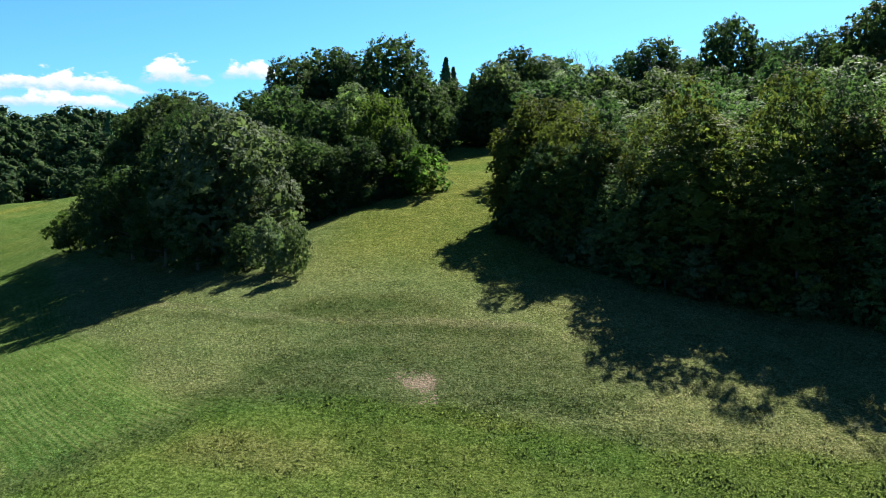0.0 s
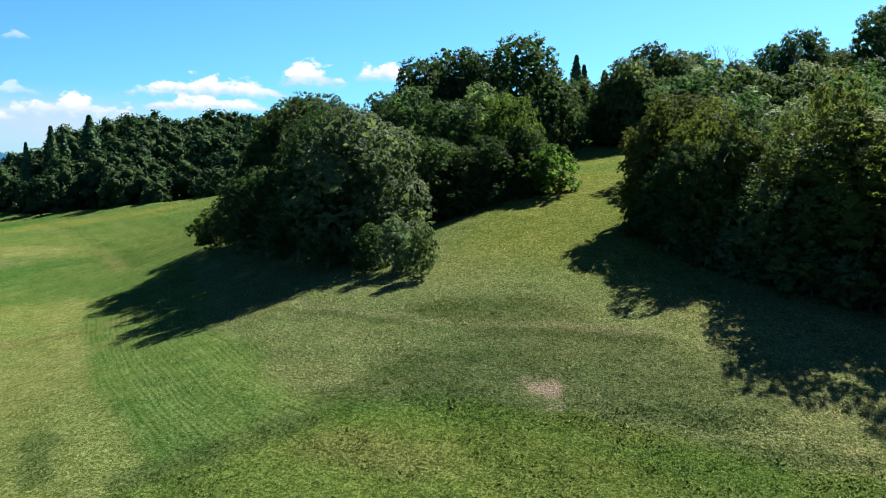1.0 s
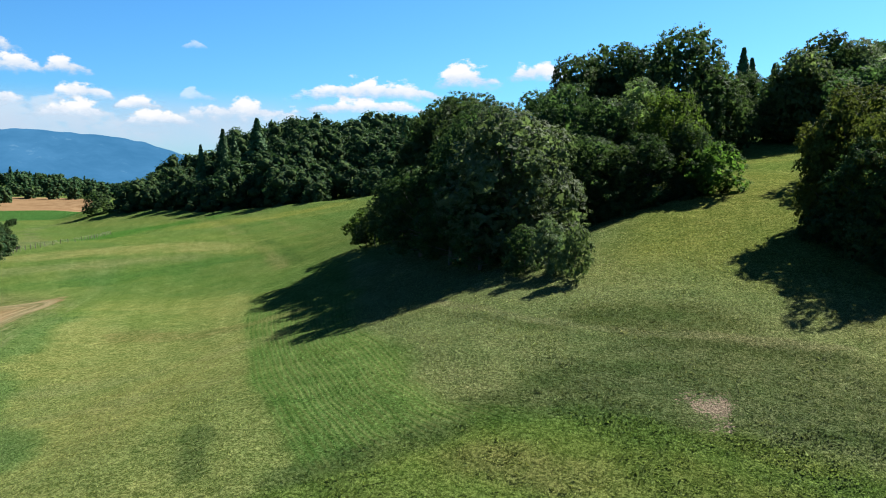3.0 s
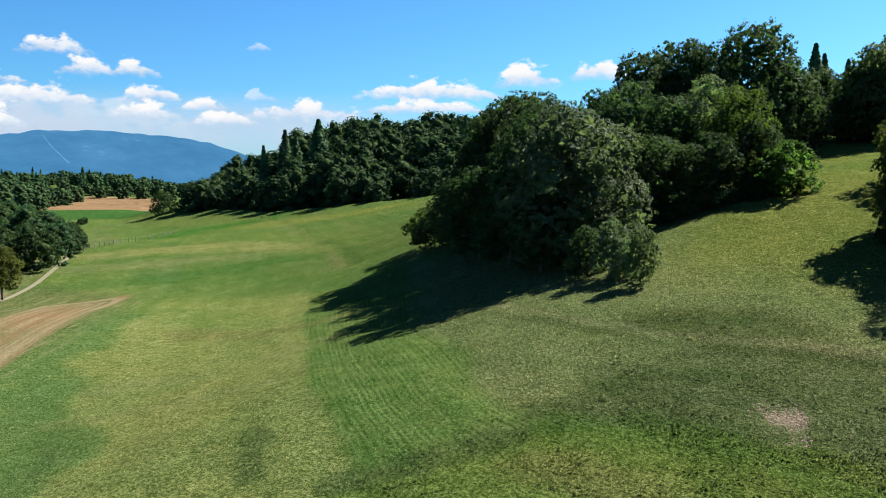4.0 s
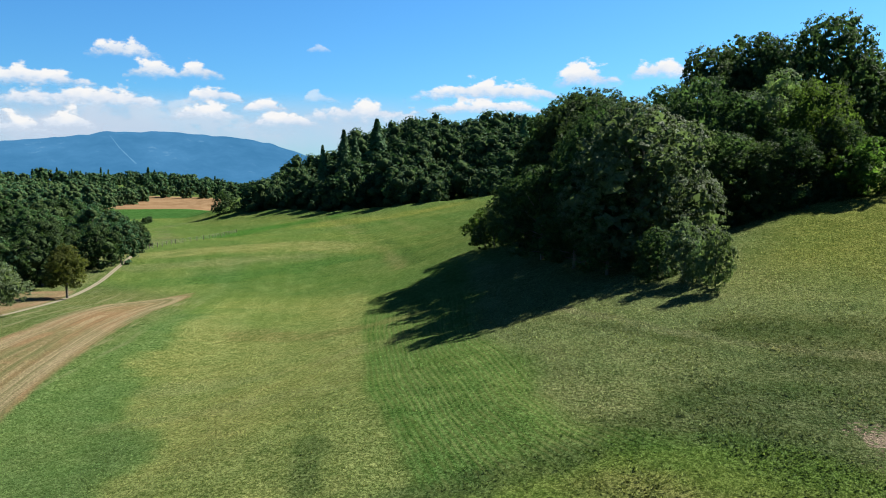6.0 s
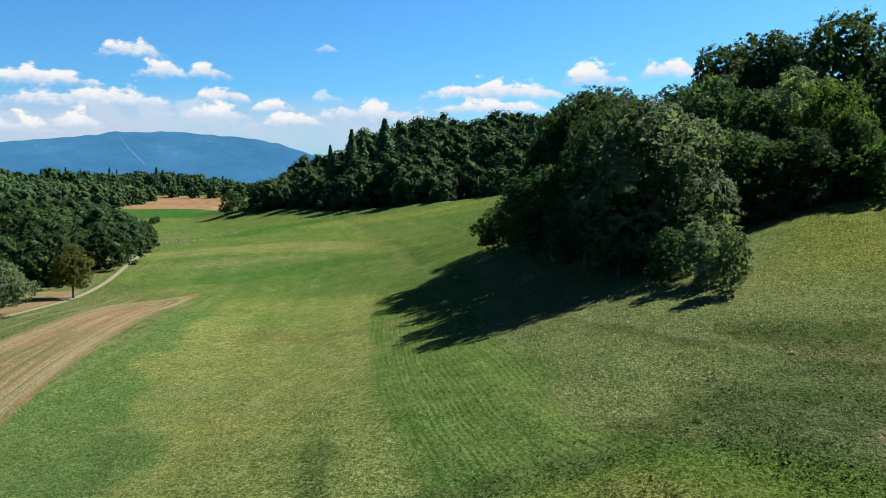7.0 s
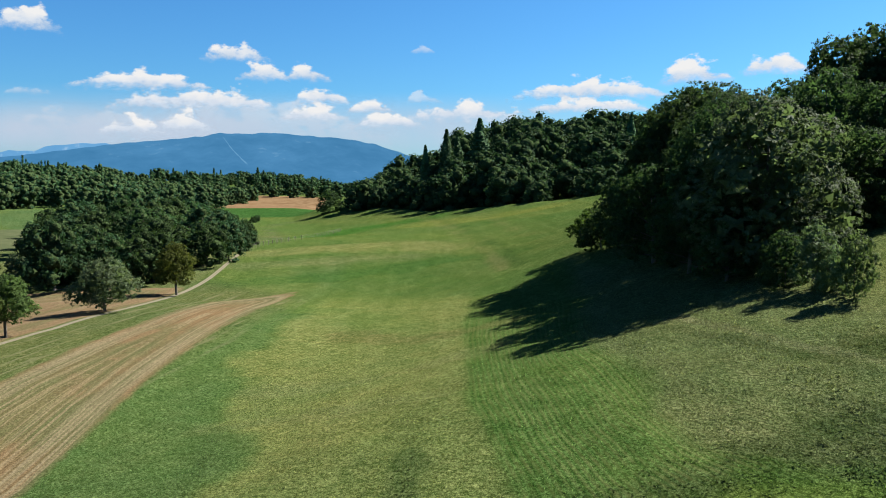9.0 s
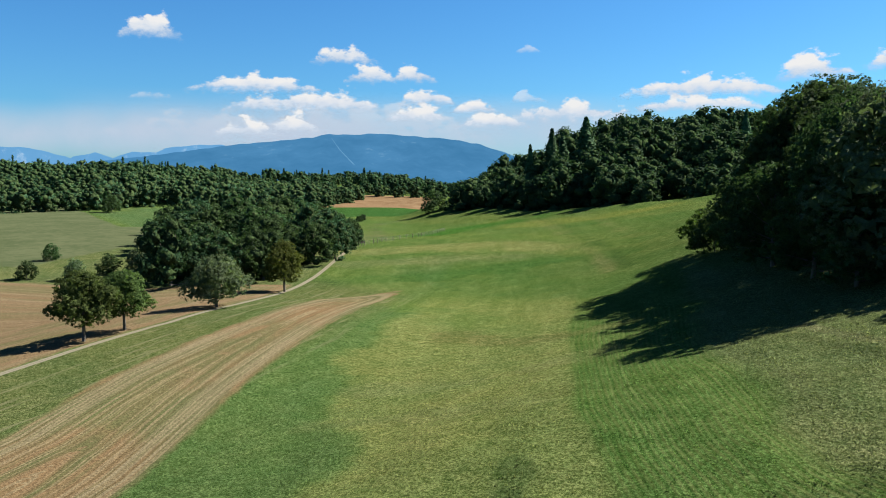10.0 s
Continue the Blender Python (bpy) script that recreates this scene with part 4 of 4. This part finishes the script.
def build_grass(seed, count, near, far):
    """Tufts of meadow grass: short where the mower went, in ridges along its rows, longer where it was left standing."""
    rng = np.random.default_rng(seed)
    d = np.sqrt(rng.uniform(near ** 2, far ** 2, count))
    az = np.radians(rng.uniform(-72, 30, count))
    x, y = d * np.sin(az), d * np.cos(az)
    ok = (rng.random(count) < smooth(112, 48, d)) & (inside(x, y, STUBBLE) < -0.2) & (np.hypot((x + 1.4) / 1.6, (y - 52.6) / 1.5) > rng.uniform(0.5, 1.5, count)) & (to_line(x, y, TRACK)[0] > 1.5) & (inside(x, y, FIELD_TAN) < 0)
    x, y, d = x[ok], y[ok], d[ok]
    n = len(x)
    lump = np.sin(x * 1.9 + 2 * np.sin(y * 1.3)) * np.sin(y * 2.3 + 2 * np.sin(x * 0.9)) + 0.6 * np.sin(x * 0.7 + y * 0.5)
    cut, rough, stand = cut_rows(x, y), rough_ground(x, y), standing(x, y)
    ridge_of = np.sin(6.283 * mow_rows(x, y))
    # hand-sized knots of blades that stand higher and paler than those between them
    at = np.floor((x * 0.8 + y * 0.6) / 0.21).astype(np.int64) * 73856093 ^ np.floor((y * 0.8 - x * 0.6) / 0.25).astype(np.int64) * 19349663
    knot = (at * 2654435761 % 4294967296) / 4294967296
    tall = 0.048 - 0.012 * cut + 0.026 * rough + 0.020 * stand
    h = tall * rng.uniform(0.45, 1.35, n) * (1 + 0.35 * np.clip(lump, -1, 1.2)) * (1 + 0.60 * cut * ridge_of) * (0.60 + 0.8 * knot)
    z = land(x, y) - 0.02
    verts = np.zeros((n, 1, 3, 3))
    for b in range(1):
        q = rng.uniform(0, 6.283, n)
        w, lean = h * 0.32 + 0.02, h * rng.uniform(0.3, 1.3, n)
        dx, dy = np.cos(q), np.sin(q)
        bx, by = x + rng.normal(size=n) * 0.05, y + rng.normal(size=n) * 0.05
        verts[:, b, 0] = np.stack([bx - dy * w, by + dx * w, z], 1)
        verts[:, b, 1] = np.stack([bx + dy * w, by - dx * w, z], 1)
        verts[:, b, 2] = np.stack([bx + dx * lean, by + dy * lean, z + h], 1)
    me = bpy.data.meshes.new("grass")
    me.from_pydata(verts.reshape(-1, 3).tolist(), [], np.arange(3 * n).reshape(-1, 3).tolist())
    up = np.repeat(np.stack([rng.normal(size=n) * 0.55, rng.normal(size=n) * 0.55, np.ones(n)], 1), 3, 0)
    up /= np.linalg.norm(up, axis=1)[:, None]
    me.normals_split_custom_set_from_vertices(up.tolist())
    row = (1 + 0.22 * cut * ridge_of) * (0.72 + 0.56 * knot)
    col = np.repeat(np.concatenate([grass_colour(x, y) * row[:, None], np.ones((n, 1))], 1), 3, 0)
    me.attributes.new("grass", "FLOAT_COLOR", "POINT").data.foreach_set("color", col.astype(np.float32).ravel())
    me.materials.append(GRASS)
    return tagged(new("grass", me), "short mown green and yellowish meadow grass", "grass", kind="stuff")


GRASS = grass_material()


def build_weeds():
    """Dark coarse weeds and uncut clumps: on the hump, along the edge of the cut and in the mown strip."""
    rng = np.random.default_rng(44)
    spots = []
    for cx, cy, rx, ry, count in ((6, 51.2, 5, 1.2, 420), (-7.5, 66.5, 5, 3, 350), (-2, 57, 8, 2.4, 260), (4, 45.5, 14, 3.5, 420), (14, 48.6, 8, 0.8, 130),
                                  (-13, 50.4, 2.8, 1.2, 130), (-16.6, 47.0, 1.8, 1.8, 70), (-19.4, 43.6, 1.6, 1.8, 60), (-22, 41, 1.6, 1.8, 40), (-8, 52, 3.5, 1.6, 170), (9, 52.0, 6, 1.6, 200), (-3, 49.5, 6, 0.8, 120)):
        count *= 2
        p = rng.normal(size=(count, 2)) * np.array([rx, ry]) * 0.6
        knot = rng.integers(0, count // 9 + 1, count)
        p = p[knot] + rng.normal(size=(count, 2)) * np.array([0.3, 0.16])
        spots.append(p + np.array([cx, cy]))
    t = rng.uniform(0, 1, (130, 1))
    spots.append(np.array([-28.0, 40.5]) + t * np.array([-3.6, 5.4]) + rng.normal(size=(130, 2)) * 0.4)
    p = np.concatenate(spots)
    n = len(p)
    z = land(p[:, 0], p[:, 1])
    size = rng.uniform(0.02, 0.11, n)
    v, f = leaves(rng, np.concatenate([p, (z + size)[:, None]], 1), rng.normal(size=(n, 3)) * 0.6 + np.array([0, 0, 0.9]), 0.09)
    me = mesh("weeds", v, f.tolist(), GRASS)
    up = np.repeat(np.stack([rng.normal(size=n) * 0.4, rng.normal(size=n) * 0.4, np.ones(n)], 1), 3, 0)
    me.normals_split_custom_set_from_vertices((up / np.linalg.norm(up, axis=1)[:, None]).tolist())
    col = np.repeat(np.concatenate([grass_colour(p[:, 0], p[:, 1]) * np.array([0.85, 0.92, 0.88]), np.ones((n, 1))], 1), 3, 0)
    me.attributes.new("grass", "FLOAT_COLOR", "POINT").data.foreach_set("color", col.astype(np.float32).ravel())
    return tagged(new("weeds", me), "dark green weeds and uncut clumps on the meadow", "weeds", kind="stuff")


build_weeds()
build_grass(31, 900000, 34, 112)


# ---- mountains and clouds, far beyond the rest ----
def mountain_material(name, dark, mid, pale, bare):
    """A far slope: blue haze put into its own glow; woods, pastures and bare rock as faint patches."""
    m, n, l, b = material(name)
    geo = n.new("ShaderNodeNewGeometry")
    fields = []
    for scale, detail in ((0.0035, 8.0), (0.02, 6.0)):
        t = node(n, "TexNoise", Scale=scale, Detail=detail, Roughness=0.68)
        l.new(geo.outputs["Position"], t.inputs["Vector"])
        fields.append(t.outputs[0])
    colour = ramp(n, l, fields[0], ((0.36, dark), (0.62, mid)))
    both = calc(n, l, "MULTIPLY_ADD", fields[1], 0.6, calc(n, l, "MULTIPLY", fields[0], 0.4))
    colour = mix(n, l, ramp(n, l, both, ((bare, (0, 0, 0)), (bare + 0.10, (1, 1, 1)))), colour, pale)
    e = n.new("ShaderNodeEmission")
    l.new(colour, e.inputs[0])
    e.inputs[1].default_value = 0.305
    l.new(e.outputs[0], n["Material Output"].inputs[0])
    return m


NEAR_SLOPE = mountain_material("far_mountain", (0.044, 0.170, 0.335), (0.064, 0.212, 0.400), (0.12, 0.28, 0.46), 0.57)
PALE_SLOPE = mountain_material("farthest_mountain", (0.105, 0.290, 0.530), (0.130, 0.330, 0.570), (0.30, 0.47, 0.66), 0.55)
MAIN = [(-90, 0.5), (-64.2, 1.0), (-62.9, 1.25), (-60.05, 1.60), (-54.97, 2.34), (-52.15, 2.61), (-49.94, 2.86), (-48.81, 3.09), (-47.4, 3.05), (-45.4, 3.15), (-42.7, 2.93), (-40.8, 2.81), (-38.8, 2.47), (-36.95, 1.88), (-34.4, 1.0), (-28, 0.5)]


def slope_at(el, d, depth, t):
    """Distance and height of a mountain's flank, from its crest (t = 0) to its foot."""
    return d - depth * t, 40 + np.tan(np.radians(el)) * d * (1 - t) ** 1.2 - 60 * t


def ridge(name, profile, d, depth, mat, label):
    az = np.arange(profile[0][0], profile[-1][0] + 0.01, 0.1)
    el = np.interp(az, [p[0] for p in profile], [p[1] for p in profile])
    rng = np.random.default_rng(4)
    for k in range(9):
        w = rng.uniform(0.25, 1.6)
        el = el + 0.005 * w * np.sin(az * 6.28 / w + rng.uniform(0, 6))
    v, rows = [], 9
    for r in range(rows):
        t = r / (rows - 1)
        dd, z = slope_at(el, d, depth, t)
        wav = 60 * np.sin(az * 4 + 3 * t) * t * (1 - t)
        v += np.stack([(dd + wav) * np.sin(np.radians(az)), (dd + wav) * np.cos(np.radians(az)), z], 1).tolist()
    n = len(az)
    f = [[r * n + i, r * n + i + 1, (r + 1) * n + i + 1, (r + 1) * n + i] for r in range(rows - 1) for i in range(n - 1)]
    return tagged(new(name, mesh(name, v, f, mat, True)), label, "mountain", kind="structure")


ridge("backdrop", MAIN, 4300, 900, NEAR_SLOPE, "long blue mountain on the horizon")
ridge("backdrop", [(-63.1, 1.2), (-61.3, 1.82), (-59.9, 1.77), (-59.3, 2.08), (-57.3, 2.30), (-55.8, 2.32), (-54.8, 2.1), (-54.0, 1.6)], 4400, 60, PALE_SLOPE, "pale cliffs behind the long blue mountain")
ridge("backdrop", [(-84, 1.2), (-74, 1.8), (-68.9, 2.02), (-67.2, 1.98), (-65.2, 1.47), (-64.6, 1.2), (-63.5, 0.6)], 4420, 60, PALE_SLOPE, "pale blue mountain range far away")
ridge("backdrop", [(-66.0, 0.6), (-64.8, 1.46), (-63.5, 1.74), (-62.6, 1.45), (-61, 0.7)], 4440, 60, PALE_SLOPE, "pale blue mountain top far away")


def build_scree():
    """A pale scree slope that runs down the mountain's flank."""
    v, f = [], []
    for k in range(13):
        t = k / 12
        az = -48.62 + 0.55 * min(t / 0.45, 1) + 0.95 * max(0, t - 0.45) / 0.55
        w = (0.015 + 0.035 * t) * (1.3 if k % 3 else 0.8)
        el = float(np.interp(az, [p[0] for p in MAIN], [p[1] for p in MAIN]))
        for side in (-1, 1):
            dd, z = slope_at(el, 4300, 900, 0.08 + 0.42 * t)
            x, y = polar(az + side * w, dd - 70)
            v.append((x, y, z))
    f = [[2 * k, 2 * k + 1, 2 * k + 3, 2 * k + 2] for k in range(12)]
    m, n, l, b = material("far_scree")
    # glows in the mountain's hazy blue
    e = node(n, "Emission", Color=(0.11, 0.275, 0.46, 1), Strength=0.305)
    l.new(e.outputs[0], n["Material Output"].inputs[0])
    return tagged(new("backdrop", mesh("backdrop", v, f, m)), "pale scree streak on the blue mountain", "mountain", kind="structure")


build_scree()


def cloud_material(name, cover):
    """Fair-weather cloud: flat soft base, heaped top, white above and grey below."""
    m, n, l, b = material(name)
    uv, info, geo = n.new("ShaderNodeTexCoord"), n.new("ShaderNodeObjectInfo"), n.new("ShaderNodeNewGeometry")
    sep = n.new("ShaderNodeSeparateXYZ")
    l.new(uv.outputs["UV"], sep.inputs[0])
    u = calc(n, l, "MULTIPLY_ADD", sep.outputs[0], 2.0, -1.0)
    v = calc(n, l, "MULTIPLY_ADD", sep.outputs[1], 2.0, -1.0)
    shift = n.new("ShaderNodeVectorMath")
    shift.operation = "ADD"
    l.new(geo.outputs["Position"], shift.inputs[0])
    l.new(calc(n, l, "MULTIPLY", info.outputs["Random"], 9000.0), shift.inputs[1])
    puff, wisp = node(n, "TexNoise", Scale=0.0075, Detail=3.0, Roughness=0.5), node(n, "TexNoise", Scale=0.017, Detail=7.0, Roughness=0.60)
    flat = n.new("ShaderNodeVectorMath")
    flat.operation = "MULTIPLY"
    flat.inputs[1].default_value = (1, 1, 1.7)
    l.new(shift.outputs[0], flat.inputs[0])
    for t in (puff, wisp):
        l.new(flat.outputs[0], t.inputs["Vector"])
    # heaped outline: how far below the top and above the base
    lift = calc(n, l, "SUBTRACT", 1.05, calc(n, l, "POWER", calc(n, l, "ABSOLUTE", u), 2.0))
    lift = calc(n, l, "MULTIPLY", lift, calc(n, l, "MULTIPLY_ADD", puff.outputs[0], 2.4, -0.22))
    rough = calc(n, l, "MULTIPLY_ADD", wisp.outputs[0], 1.0, -0.5)
    up = calc(n, l, "ADD", calc(n, l, "SUBTRACT", lift, calc(n, l, "MULTIPLY_ADD", v, 0.95, 0.45)), rough)
    low = calc(n, l, "ADD", calc(n, l, "MULTIPLY_ADD", v, 1.0, 0.58), rough)

    def step(value, a, c):
        r = n.new("ShaderNodeMapRange")
        r.interpolation_type = "SMOOTHSTEP"
        l.new(value, r.inputs[0])
        r.inputs[1].default_value, r.inputs[2].default_value = a, c
        return r.outputs[0]

    mask = calc(n, l, "MULTIPLY", step(up, 0.0, 0.34), step(low, -0.08, 0.55))
    # sunlit tops and shaded bases are put into the cloud's own glow
    light = calc(n, l, "ADD", calc(n, l, "MULTIPLY", v, 0.75), calc(n, l, "MULTIPLY_ADD", puff.outputs[0], 0.9, calc(n, l, "MULTIPLY", wisp.outputs[0], 0.5)))
    e = n.new("ShaderNodeEmission")
    l.new(ramp(n, l, light, ((0.25, (0.56, 0.69, 0.86)), (0.66, (0.78, 0.86, 0.97)), (0.95, (1.0, 1.0, 1.0)))), e.inputs[0])
    e.inputs[1].default_value = 0.214
    ms, tr = n.new("ShaderNodeMixShader"), n.new("ShaderNodeBsdfTransparent")
    l.new(calc(n, l, "MULTIPLY", mask, cover), ms.inputs[0])
    l.new(tr.outputs[0], ms.inputs[1])
    l.new(e.outputs[0], ms.inputs[2])
    l.new(ms.outputs[0], n["Material Output"].inputs[0])
    return m


def haze_material():
    """A thin even sheet of horizon haze as a pale glow, fading out on all sides."""
    m, n, l, b = material("haze_sheet")
    sep = n.new("ShaderNodeSeparateXYZ")
    l.new(n.new("ShaderNodeTexCoord").outputs["UV"], sep.inputs[0])
    no = node(n, "TexNoise", Scale=0.004, Detail=4.0)
    l.new(n.new("ShaderNodeNewGeometry").outputs["Position"], no.inputs["Vector"])
    u, v = (calc(n, l, "ABSOLUTE", calc(n, l, "MULTIPLY_ADD", sep.outputs[i], 2.0, -1.0)) for i in (0, 1))
    mask = calc(n, l, "MULTIPLY", calc(n, l, "SUBTRACT", 1.0, calc(n, l, "POWER", u, 3.0)), calc(n, l, "POWER", calc(n, l, "SUBTRACT", 1.0, calc(n, l, "POWER", v, 2.0)), 2.0))
    e = n.new("ShaderNodeEmission")
    e.inputs[0].default_value, e.inputs[1].default_value = (0.70, 0.82, 1.0, 1), 0.185
    ms, tr = n.new("ShaderNodeMixShader"), n.new("ShaderNodeBsdfTransparent")
    l.new(calc(n, l, "MULTIPLY", mask, calc(n, l, "MULTIPLY_ADD", no.outputs[0], 0.8, 0.35)), ms.inputs[0])
    l.new(tr.outputs[0], ms.inputs[1])
    l.new(e.outputs[0], ms.inputs[2])
    l.new(ms.outputs[0], n["Material Output"].inputs[0])
    return m


HAZE = haze_material()
CLOUD, VEIL = cloud_material("cloud", 1.0), cloud_material("cloud_veil", 0.45)
CLOUDS = [(-60.0, 9.7, 3.3, 1.5), (-47.7, 8.3, 3.8, 1.2), (-46.0, 7.1, 2.9, 1.2), (-43.1, 7.1, 2.7, 1.1), (-60.1, 5.5, 2.2, 0.7), (-53.5, 6.3, 7.6, 1.2),
          (-50.2, 5.2, 9.6, 1.6), (-42.2, 5.6, 3.1, 1.2), (-42.8, 4.4, 4.3, 1.1), (-38.8, 4.9, 2.9, 0.9), (-35.4, 5.5, 2.3, 0.7), (-37.8, 4.0, 4.3, 1.1),
          (-32.5, 4.6, 7.3, 1.7), (-24.2, 6.0, 9.1, 1.4), (-24.5, 4.9, 8.2, 1.0), (-17.5, 6.9, 4.1, 1.6), (-54.1, 3.4, 3.6, 1.1), (-51.0, 3.7, 3.4, 1.4),
          (-35.4, 8.7, 1.4, 0.5), (-64.2, 2.9, 34.0, 2.6), (-44.0, 3.2, 36.0, 3.4), (-46.3, 3.6, 14.9, 2.7), (-56.5, 3.4, 12.5, 1.6),  (-12.8, 7.2, 3.6, 1.4), (15.2, 8.4, 1.6, 0.6)]
for k, (az, el, w, h) in enumerate(CLOUDS):
    d = 4550 + 8 * k
    me = bpy.data.meshes.new("cloud")
    n, v, uv = 12, [], []
    for j in (0, 1):
        for i in range(n + 1):
            a, e = radians(az + w * 0.62 * (2 * i / n - 1)), radians(el + h * 0.85 * (2 * j - 1))
            v.append((d * math.sin(a) * math.cos(e), d * math.cos(a) * math.cos(e), 40 + d * math.sin(e)))
            uv.append((i / n, j))
    f = [(i, i + 1, n + 2 + i, n + 1 + i) for i in range(n)]
    me.from_pydata(v, [], f)
    layer = me.uv_layers.new(name="uv")
    for lp in me.loops:
        layer.data[lp.index].uv = uv[lp.vertex_index]
    # the two widest sheets are haze painted along the horizon
    me.materials.append(HAZE if w > 15 else VEIL if h < 0.75 or w > 12 else CLOUD)
    ob = tagged(new("cloud", me), "white fair-weather cloud and low haze in the blue sky", "cloud", "clouds", "structure")
    ob.visible_shadow = False
